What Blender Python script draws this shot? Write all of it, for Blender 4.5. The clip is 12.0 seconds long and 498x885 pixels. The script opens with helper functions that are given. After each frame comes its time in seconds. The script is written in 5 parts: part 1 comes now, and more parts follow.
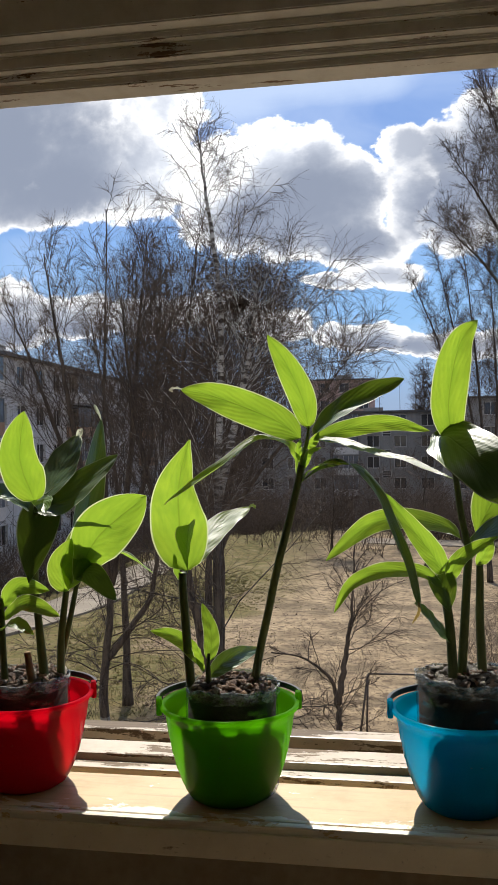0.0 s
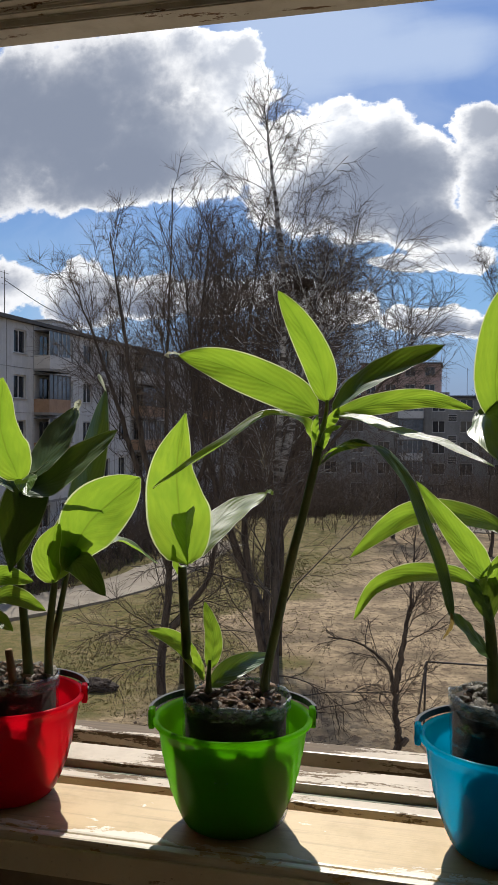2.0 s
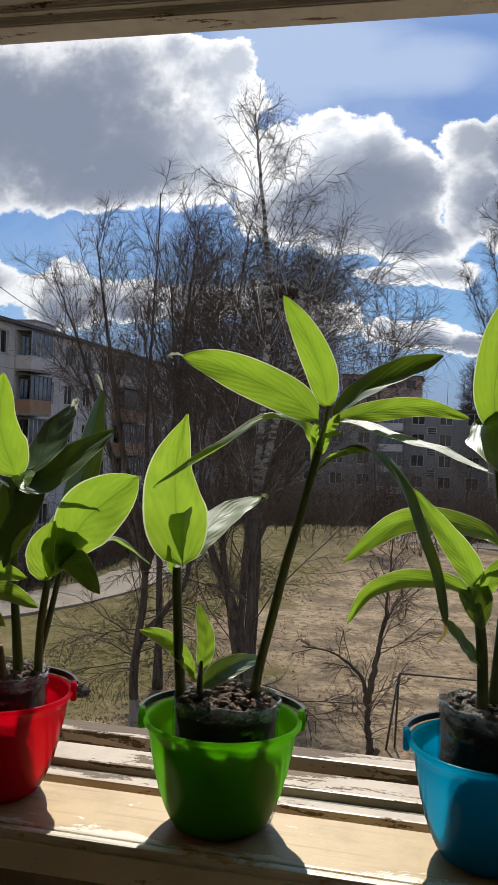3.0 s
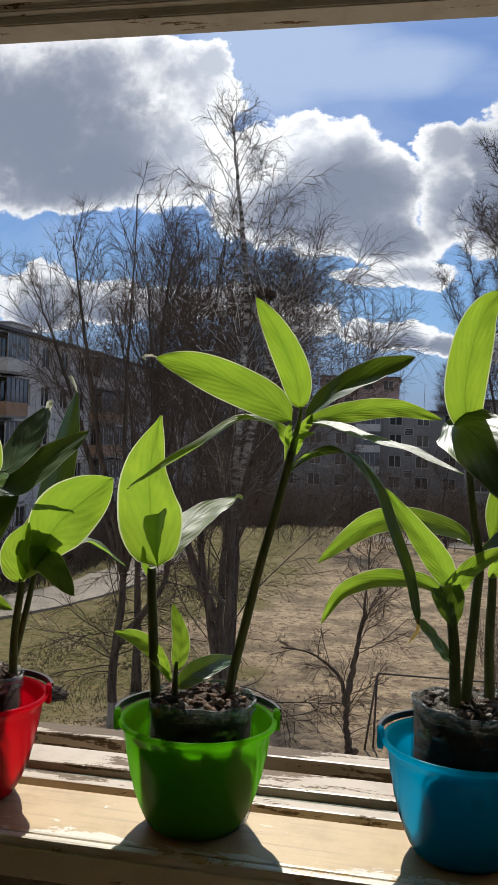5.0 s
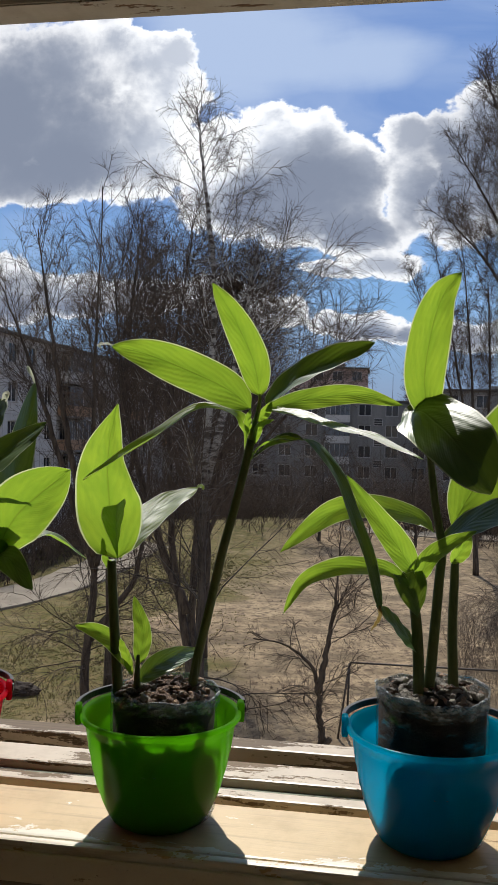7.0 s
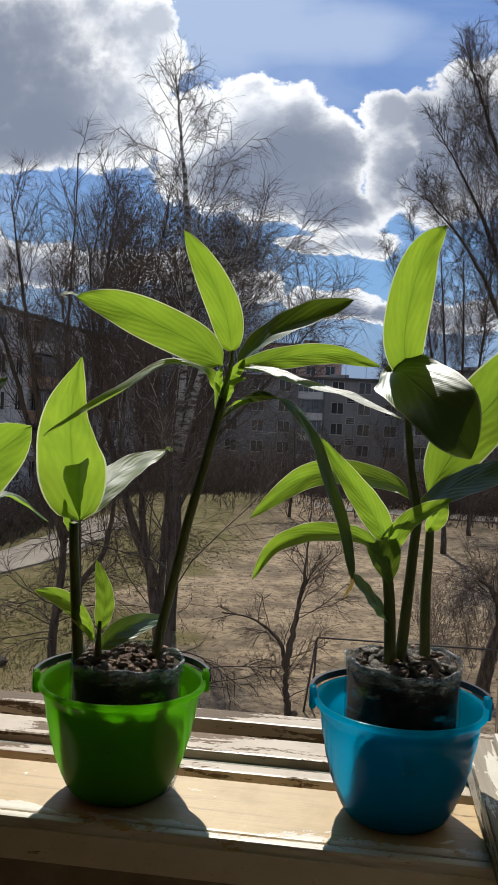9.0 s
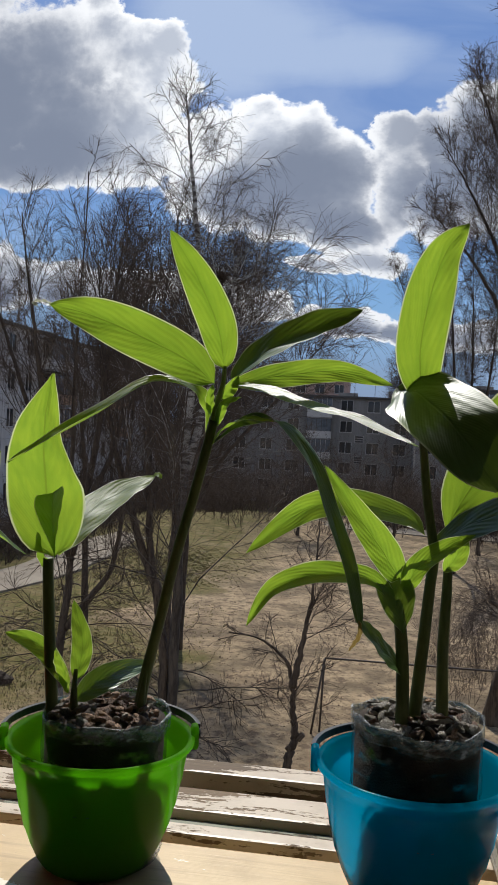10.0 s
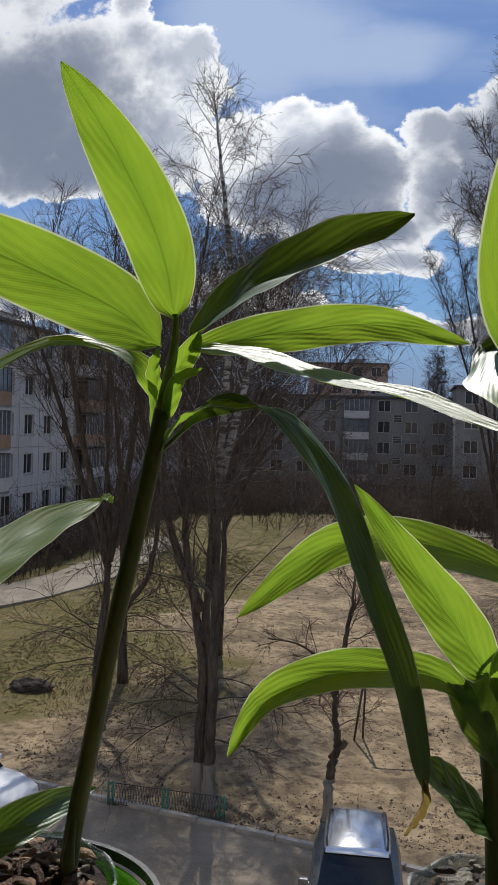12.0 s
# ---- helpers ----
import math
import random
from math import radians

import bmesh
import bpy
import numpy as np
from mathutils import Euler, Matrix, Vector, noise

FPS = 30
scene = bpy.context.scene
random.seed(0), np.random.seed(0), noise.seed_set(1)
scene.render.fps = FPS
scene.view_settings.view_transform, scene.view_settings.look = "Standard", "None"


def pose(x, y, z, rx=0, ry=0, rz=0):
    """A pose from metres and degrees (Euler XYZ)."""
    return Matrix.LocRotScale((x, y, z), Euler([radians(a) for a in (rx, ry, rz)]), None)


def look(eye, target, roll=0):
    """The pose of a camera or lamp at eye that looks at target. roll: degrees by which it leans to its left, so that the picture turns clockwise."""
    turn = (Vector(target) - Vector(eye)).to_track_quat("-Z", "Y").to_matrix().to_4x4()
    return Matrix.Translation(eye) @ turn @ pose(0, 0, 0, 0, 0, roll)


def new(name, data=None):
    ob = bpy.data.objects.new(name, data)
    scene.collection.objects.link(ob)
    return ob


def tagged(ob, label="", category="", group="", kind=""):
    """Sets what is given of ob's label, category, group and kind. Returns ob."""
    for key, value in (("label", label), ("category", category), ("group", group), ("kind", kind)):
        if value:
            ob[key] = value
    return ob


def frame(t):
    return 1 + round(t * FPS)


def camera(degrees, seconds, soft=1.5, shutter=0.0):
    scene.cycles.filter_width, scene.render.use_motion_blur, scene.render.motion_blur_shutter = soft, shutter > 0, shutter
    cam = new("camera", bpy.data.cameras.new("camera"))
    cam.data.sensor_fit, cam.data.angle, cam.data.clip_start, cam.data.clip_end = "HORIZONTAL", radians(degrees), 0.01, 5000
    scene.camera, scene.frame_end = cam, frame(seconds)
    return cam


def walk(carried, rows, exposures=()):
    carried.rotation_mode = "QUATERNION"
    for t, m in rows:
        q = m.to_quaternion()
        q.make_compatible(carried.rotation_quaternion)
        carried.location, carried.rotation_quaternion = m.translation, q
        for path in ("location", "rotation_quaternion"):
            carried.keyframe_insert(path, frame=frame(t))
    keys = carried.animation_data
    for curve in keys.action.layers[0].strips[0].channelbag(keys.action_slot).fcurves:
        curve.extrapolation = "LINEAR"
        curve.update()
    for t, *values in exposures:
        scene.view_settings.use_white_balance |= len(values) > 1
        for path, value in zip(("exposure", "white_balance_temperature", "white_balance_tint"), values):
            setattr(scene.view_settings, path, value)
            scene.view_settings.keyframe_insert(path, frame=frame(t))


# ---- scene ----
cam = camera(32.0, 12.0, 1.1)
PATH = [
    (0, (0.25, -1.147, 0.507), (-0.089, 0.824, 0.514), -0.7),
    (0.5, (0.282, -1.048, 0.506), (-0.099, 0.915, 0.484), -0.3),
    (1, (0.301, -0.993, 0.496), (-0.149, 0.955, 0.458), -0.2),
    (1.5, (0.296, -0.963, 0.498), (-0.201, 0.974, 0.465), 0.0),
    (2, (0.284, -0.964, 0.5), (-0.198, 0.977, 0.466), 0.5),
    (2.5, (0.27, -0.981, 0.498), (-0.178, 0.968, 0.489), 1.8),
    (3, (0.263, -0.977, 0.494), (-0.174, 0.974, 0.478), 2.3),
    (5, (0.269, -0.981, 0.494), (-0.119, 0.981, 0.483), 2.1),
    (5.5, (0.273, -0.979, 0.493), (-0.09, 0.988, 0.48), 1.8),
    (6, (0.273, -0.972, 0.493), (-0.07, 0.998, 0.477), 1.9),
    (6.5, (0.275, -0.967, 0.491), (-0.055, 1.006, 0.468), 1.6),
    (8.5, (0.289, -0.953, 0.487), (0.001, 1.026, 0.441), 1.6),
    (9, (0.275, -0.921, 0.471), (0.02, 1.061, 0.39), 2.6),
    (9.5, (0.275, -0.885, 0.471), (0.081, 1.105, 0.421), 3.6),
    (10, (0.274, -0.808, 0.477), (-0.003, 1.173, 0.436), 2.9),
    (10.5, (0.302, -0.721, 0.482), (-0.066, 1.244, 0.41), 3.0),
    (11, (0.306, -0.644, 0.47), (-0.074, 1.318, 0.385), 4.1),
    (11.5, (0.284, -0.525, 0.47), (-0.086, 1.44, 0.42), 3.1),
    (12, (0.26, -0.445, 0.472), (-0.102, 1.522, 0.434), 1.7),
]
walk(cam, [(t, look(eye, target, roll)) for t, eye, target, roll in PATH], [(0.0, 0.28, 6450, 10), (1.5, 0.0, 6400, 10), (6.5, -0.08, 6300, 10), (9.5, -0.15, 6250, 10), (10.5, -0.26, 6200, 10), (12.0, -0.28, 6200, 10)])

# ---- sky and sun ----
SUN_AZ, SUN_EL = 12.0, 49.0  # degrees left of +y, degrees up


class Nodes:
    """Small helper to write node trees as expressions."""

    def __init__(self, tree):
        self.t = tree
        tree.nodes.clear()

    def add(self, kind, **values):
        n = self.t.nodes.new(kind)
        for k, v in values.items():
            n.inputs[k.replace("_", " ")].default_value = v
        return n

    def put(self, socket, v):
        if isinstance(v, bpy.types.NodeSocket):
            self.t.links.new(v, socket)
        else:
            socket.default_value = v

    def math(self, op, a, b=None, c=None, clamp=False):
        n = self.t.nodes.new("ShaderNodeMath")
        n.operation, n.use_clamp = op, clamp
        for i, v in enumerate((a, b, c)):
            if v is not None:
                self.put(n.inputs[i], v)
        return n.outputs[0]

    def mix(self, f, a, b, mode="MIX"):
        n = self.t.nodes.new("ShaderNodeMix")
        n.data_type, n.blend_type = "RGBA", mode
        self.put(n.inputs[0], f)
        self.put(n.inputs[6], a if isinstance(a, bpy.types.NodeSocket) else (*a, 1))
        self.put(n.inputs[7], b if isinstance(b, bpy.types.NodeSocket) else (*b, 1))
        return n.outputs[2]

    def step(self, v, lo, hi, to=(0.0, 1.0)):
        n = self.t.nodes.new("ShaderNodeMapRange")
        n.interpolation_type = "SMOOTHSTEP"
        self.put(n.inputs[0], v)
        n.inputs[1].default_value, n.inputs[2].default_value = lo, hi
        n.inputs[3].default_value, n.inputs[4].default_value = to
        return n.outputs[0]

    def noise(self, vec, scale, detail=4.0, rough=0.55, distort=0.0):
        n = self.t.nodes.new("ShaderNodeTexNoise")
        if vec is not None:
            self.t.links.new(vec, n.inputs["Vector"])
        n.inputs["Scale"].default_value = scale
        n.inputs["Detail"].default_value = detail
        n.inputs["Roughness"].default_value = rough
        n.inputs["Distortion"].default_value = distort
        return n.outputs[0]

    def scaled(self, vec, s):
        n = self.t.nodes.new("ShaderNodeMapping")
        self.t.links.new(vec, n.inputs[0])
        n.inputs["Scale"].default_value = s
        return n.outputs[0]

    def bump(self, height, strength, distance):
        n = self.t.nodes.new("ShaderNodeBump")
        self.put(n.inputs["Height"], height)
        n.inputs["Strength"].default_value = strength
        n.inputs["Distance"].default_value = distance
        return n.outputs[0]


# clouds as soft ellipses on the sky ahead: u = x/y, v = z/y, half width, half height
CLOUD_BANK = [(-0.296, 0.432, 0.045, 0.042), (-0.377, 0.343, 0.08, 0.062), (-0.533, 0.385, 0.181, 0.122), (-0.395, 0.428, 0.084, 0.073), (-0.336, 0.455, 0.037, 0.036), (-0.259, 0.442, 0.037, 0.028), (-0.275, 0.393, 0.057, 0.053), (-0.308, 0.334, 0.084, 0.066), (-0.442, 0.296, 0.114, 0.036), (-0.486, 0.582, 0.141, 0.106), (-0.344, 0.509, 0.03, 0.04), (-0.637, 0.297, 0.121, 0.046), (-0.742, 0.428, 0.134, 0.132)]
CUMULUS = [(-0.195, 0.33, 0.054, 0.048), (-0.139, 0.334, 0.054, 0.046), (-0.083, 0.315, 0.054, 0.056), (-0.046, 0.285, 0.04, 0.066), (-0.111, 0.263, 0.087, 0.056), (-0.19, 0.274, 0.074, 0.063), (-0.045, 0.233, 0.064, 0.033), (-0.027, 0.309, 0.021, 0.028), (-0.012, 0.196, 0.05, 0.021), (-0.069, 0.187, 0.03, 0.012)]
TOWERS = [(0.014, 0.341, 0.027, 0.032), (0.014, 0.283, 0.03, 0.059), (0.05, 0.336, 0.034, 0.033), (0.092, 0.36, 0.04, 0.036), (0.073, 0.282, 0.05, 0.073), (0.133, 0.306, 0.074, 0.092), (0.209, 0.335, 0.087, 0.079)]
LOW_BAND = [(-0.468, 0.161, 0.067, 0.042), (-0.381, 0.159, 0.07, 0.03), (-0.289, 0.157, 0.074, 0.026), (-0.201, 0.157, 0.074, 0.024), (-0.133, 0.133, 0.047, 0.02), (-0.067, 0.119, 0.04, 0.016), (-0.024, 0.121, 0.039, 0.021), (0.028, 0.11, 0.04, 0.016), (0.096, 0.112, 0.054, 0.017), (-0.588, 0.176, 0.074, 0.04), (0.168, 0.119, 0.054, 0.02)]
SHADED = [(-0.512, 0.37, 0.19, 0.1), (-0.407, 0.319, 0.094, 0.04), (-0.098, 0.276, 0.08, 0.05), (-0.058, 0.24, 0.067, 0.026), (-0.157, 0.261, 0.054, 0.04), (0.048, 0.28, 0.03, 0.053), (0.097, 0.294, 0.047, 0.059), (-0.653, 0.304, 0.101, 0.04), (0.151, 0.281, 0.06, 0.066), (-0.467, 0.135, 0.074, 0.021), (-0.373, 0.135, 0.08, 0.016), (-0.01, 0.111, 0.054, 0.011)]
HAZE = [(-0.2, 0.455, 0.09, 0.075), (-0.162, 0.45, 0.101, 0.046), (-0.076, 0.427, 0.101, 0.033), (-0.21, 0.492, 0.06, 0.053)]  # thin high veil


def make_world():
    world = bpy.data.worlds.new("sky")
    world.use_nodes = True
    scene.world = world
    n = Nodes(world.node_tree)
    sky = n.t.nodes.new("ShaderNodeTexSky")
    sky.sky_type, sky.sun_disc = "NISHITA", False
    sky.sun_elevation, sky.sun_rotation = radians(SUN_EL), radians(-SUN_AZ)
    co = n.t.nodes.new("ShaderNodeTexCoord").outputs["Generated"]
    sep = n.t.nodes.new("ShaderNodeSeparateXYZ")
    n.t.links.new(co, sep.inputs[0])
    y = n.math("MAXIMUM", n.math("ABSOLUTE", sep.outputs[1]), 0.08)
    u0, v0 = n.math("DIVIDE", sep.outputs[0], y), n.math("DIVIDE", sep.outputs[2], y)
    comb = n.t.nodes.new("ShaderNodeCombineXYZ")
    n.put(comb.inputs[0], u0), n.put(comb.inputs[1], n.math("MULTIPLY", v0, 1.2)), n.put(comb.inputs[2], n.math("GREATER_THAN", sep.outputs[1], 0.0))
    p = comb.outputs[0]

    def centred(value, amount):
        return n.math("MULTIPLY", n.math("SUBTRACT", value, 0.5), amount)

    def sway(scale, seed, amount):
        off = n.t.nodes.new("ShaderNodeVectorMath")
        off.inputs[1].default_value = (seed, seed * 0.7, 0)
        n.t.links.new(p, off.inputs[0])
        return centred(n.noise(off.outputs[0], scale, 7.0, 0.64), amount)

    u = n.math("ADD", u0, sway(9.0, 3.1, 0.085))
    v = n.math("ADD", v0, sway(9.0, 9.7, 0.065))

    def puffs(scale):
        t = n.t.nodes.new("ShaderNodeTexVoronoi")
        t.feature = "SMOOTH_F1"
        n.t.links.new(p, t.inputs["Vector"])
        for k, w in (("Scale", scale), ("Detail", 2.5), ("Roughness", 0.55), ("Lacunarity", 2.3), ("Smoothness", 0.35)):
            t.inputs[k].default_value = w
        return n.math("SUBTRACT", 0.42, t.outputs["Distance"])

    fine = n.noise(p, 42.0, 6.0, 0.62)
    edge = n.math("ADD", n.math("ADD", n.math("MULTIPLY", puffs(19.0), 0.55), 0.24), centred(fine, 0.8))
    soft = n.math("SUBTRACT", n.noise(p, 7.0, 6.0, 0.58, 0.5), 0.5)
    ahead = n.step(sep.outputs[1], 0.1, 0.3)

    def field(blobs, uu, vv, blend=0.6):
        out = None
        for cu, cv, ru, rv in blobs:
            a = n.math("DIVIDE", n.math("SUBTRACT", uu, cu), ru)
            b = n.math("DIVIDE", n.math("SUBTRACT", vv, cv), rv)
            r = n.math("SUBTRACT", 1.0, n.math("ADD", n.math("MULTIPLY", a, a), n.math("MULTIPLY", b, b)))
            out = r if out is None else n.math("SMOOTH_MAX", out, r, blend)
        return n.math("MAXIMUM", out, -2.0)

    body = field(CLOUD_BANK + CUMULUS + TOWERS + LOW_BAND, u, v)
    shape = n.math("ADD", body, edge)
    # the same kind of broken cloud goes on over the rest of the sky
    rest = n.math("MULTIPLY", n.math("SUBTRACT", n.noise(co, 2.6, 6.0, 0.6), 0.525), 6.0)
    shape = n.math("ADD", n.math("MULTIPLY", shape, ahead), n.math("MULTIPLY", rest, n.math("SUBTRACT", 1.0, ahead)))
    cover = n.step(shape, -0.06, 0.22)
    # backlit cloud: thin rims glow, thick cores are grey
    inner = n.math("ADD", n.math("MULTIPLY", shape, 0.55), n.math("MULTIPLY", body, 0.45))
    thick = n.step(n.math("ADD", inner, n.math("MULTIPLY", soft, 1.6)), 0.2, 1.0)
    core = n.step(n.math("ADD", field(SHADED, u, v, 0.5), n.math("ADD", n.math("MULTIPLY", soft, 1.5), n.math("MULTIPLY", edge, 0.35))), -1.1, 1.0)
    # rims are whitest in the direction of the sun
    toward = n.step(n.math("ABSOLUTE", n.math("SUBTRACT", u0, -0.19)), 0.04, 0.27, (1.0, 0.0))
    rim = n.mix(toward, (0.98, 0.98, 0.99), (1.35, 1.34, 1.31))
    mid_ = n.mix(toward, (0.385, 0.42, 0.50), (0.64, 0.68, 0.76))
    cloud = n.mix(thick, rim, mid_)
    cloud = n.mix(n.math("MULTIPLY", core, n.step(inner, 0.1, 0.6)), cloud, (0.26, 0.298, 0.385))
    veil = n.math("MULTIPLY", n.step(n.noise(n.scaled(p, (1.0, 2.2, 1.0)), 4.5, 5.0, 0.55, 0.8), 0.36, 0.7), 0.30)
    low = n.step(v0, 0.02, 0.14, (0.55, 0.0))
    high = field(HAZE, u0, v0)
    veil = n.math("MAXIMUM", veil, n.math("MULTIPLY", n.step(n.math("ADD", high, n.math("ADD", n.math("MULTIPLY", soft, 1.6), n.math("MULTIPLY", n.math("SUBTRACT", n.noise(n.scaled(p, (2.0, 9.0, 1.0)), 2.0, 5.0, 0.6, 0.5), 0.5), 1.6))), -1.5, 0.9), 0.74))
    deep = n.mix(n.step(v0, 0.12, 0.36), (0.20, 0.46, 0.84), (0.14, 0.30, 0.70))
    blue = n.mix(0.72, n.mix(1.0, sky.outputs[0], (SKY_GAIN,) * 3, "MULTIPLY"), deep)
    back = n.mix(veil, blue, (0.58, 0.69, 0.88))
    back = n.mix(n.math("MULTIPLY", low, 1.5, clamp=True), back, (0.27, 0.345, 0.49))
    bg = n.add("ShaderNodeBackground", Strength=1.0)
    n.put(bg.inputs[0], n.mix(cover, back, cloud))
    out = n.t.nodes.new("ShaderNodeOutputWorld")
    n.t.links.new(bg.outputs[0], out.inputs[0])


SKY_GAIN = 0.07
make_world()
sun_data = bpy.data.lights.new("sun", "SUN")
sun_data.energy, sun_data.angle, sun_data.color = 5.0, radians(0.53), (1.0, 0.94, 0.84)
sun = new("sun", sun_data)
az, el = radians(SUN_AZ), radians(SUN_EL)
SUN_DIR = Vector((-math.sin(az) * math.cos(el), math.cos(az) * math.cos(el), math.sin(el)))
sun.matrix_world = look(SUN_DIR * 60, (0, 0, 0))


# ---- materials ----
def material(name):
    m = bpy.data.materials.new(name)
    m.use_nodes = True
    n = Nodes(m.node_tree)
    n.out = n.t.nodes.new("ShaderNodeOutputMaterial")
    n.m = m
    return n


def coords(n, kind="Object"):
    return n.t.nodes.new("ShaderNodeTexCoord").outputs[kind]


def principled(n, color, rough=0.6, metal=0.0, normal=None, spec=0.5):
    b = n.t.nodes.new("ShaderNodeBsdfPrincipled")
    n.put(b.inputs["Base Color"], color if isinstance(color, bpy.types.NodeSocket) else (*color, 1))
    n.put(b.inputs["Roughness"], rough)
    b.inputs["Metallic"].default_value = metal
    b.inputs["Specular IOR Level"].default_value = spec
    if normal is not None:
        n.put(b.inputs["Normal"], normal)
    return b


def done(n, shader):
    n.t.links.new(shader.outputs[0], n.out.inputs[0])
    return n.m


def simple(name, c1, c2, scale, rough=0.7, bump=0.3, dist=0.002, metal=0.0, spec=0.4, stretch=(1, 1, 1), fine=6.0):
    """Two-tone surface with grain at two scales and a fine relief."""
    n = material(name)
    co = n.scaled(coords(n), stretch)
    a, b = n.noise(co, scale, 5.0, 0.6), n.noise(co, scale * fine, 4.0, 0.6)
    f = n.math("ADD", n.math("MULTIPLY", a, 0.65), n.math("MULTIPLY", b, 0.35))
    col = n.mix(n.step(f, 0.35, 0.65), c1, c2)
    return done(n, principled(n, col, rough, metal, n.bump(f, bump, dist), spec))


def peeling(name, paint, paint2, wood, wood2, amount, axis=0, flakes=False):
    """Old oil paint on wood: cracks, flaked patches along the grain, and grime."""
    n = material(name)
    co = coords(n)
    stretch = [26.0, 26.0, 26.0]
    stretch[axis] = 4.0
    big = n.noise(n.scaled(co, stretch), 1.0, 6.0, 0.68, 0.4)
    stretch2 = [190.0, 190.0, 190.0]
    stretch2[axis] = 9.0
    grain = n.noise(n.scaled(co, stretch2), 1.0, 4.0, 0.6)
    dirt = n.noise(co, 14.0, 6.0, 0.65)
    speck = n.noise(co, 160.0, 3.0, 0.6)
    flaked = n.step(n.math("ADD", big, n.math("MULTIPLY", n.math("SUBTRACT", speck, 0.5), 0.12)), 1.0 - amount, 1.03 - amount)
    pc = n.mix(n.step(dirt, 0.4, 0.75), paint, paint2)
    pc = n.mix(n.step(speck, 0.62, 0.8, (0.0, 0.35)), pc, (0.25, 0.2, 0.14))
    wc = n.mix(grain, wood, wood2)
    if flakes:  # a younger white coat, worn off but for the edge
        sy = n.t.nodes.new("ShaderNodeSeparateXYZ")
        n.t.links.new(co, sy.inputs[0])
        edge = n.step(sy.outputs[1], 0.005, 0.06, (0.22, 0.0))
        chip = n.noise(n.scaled(co, (14, 30, 30)), 1.0, 6.0, 0.66, 0.5)
        white = n.step(n.math("ADD", chip, edge), 0.655, 0.67)
        pc = n.mix(white, pc, (0.80, 0.74, 0.62))
        pc = n.mix(n.step(n.noise(n.scaled(co, (6, 90, 90)), 1.0, 4.0, 0.6), 0.5, 0.72, (0.0, 0.5)), pc, (0.33, 0.21, 0.11))
    h = n.math("ADD", n.math("MULTIPLY", n.math("SUBTRACT", 1.0, flaked), 0.8), n.math("MULTIPLY", grain, 0.3))
    col = n.mix(flaked, pc, wc)
    return done(n, principled(n, col, n.math("ADD", 0.38, n.math("MULTIPLY", flaked, 0.4)), 0.0, n.bump(h, 0.6, 0.0015), 0.4))


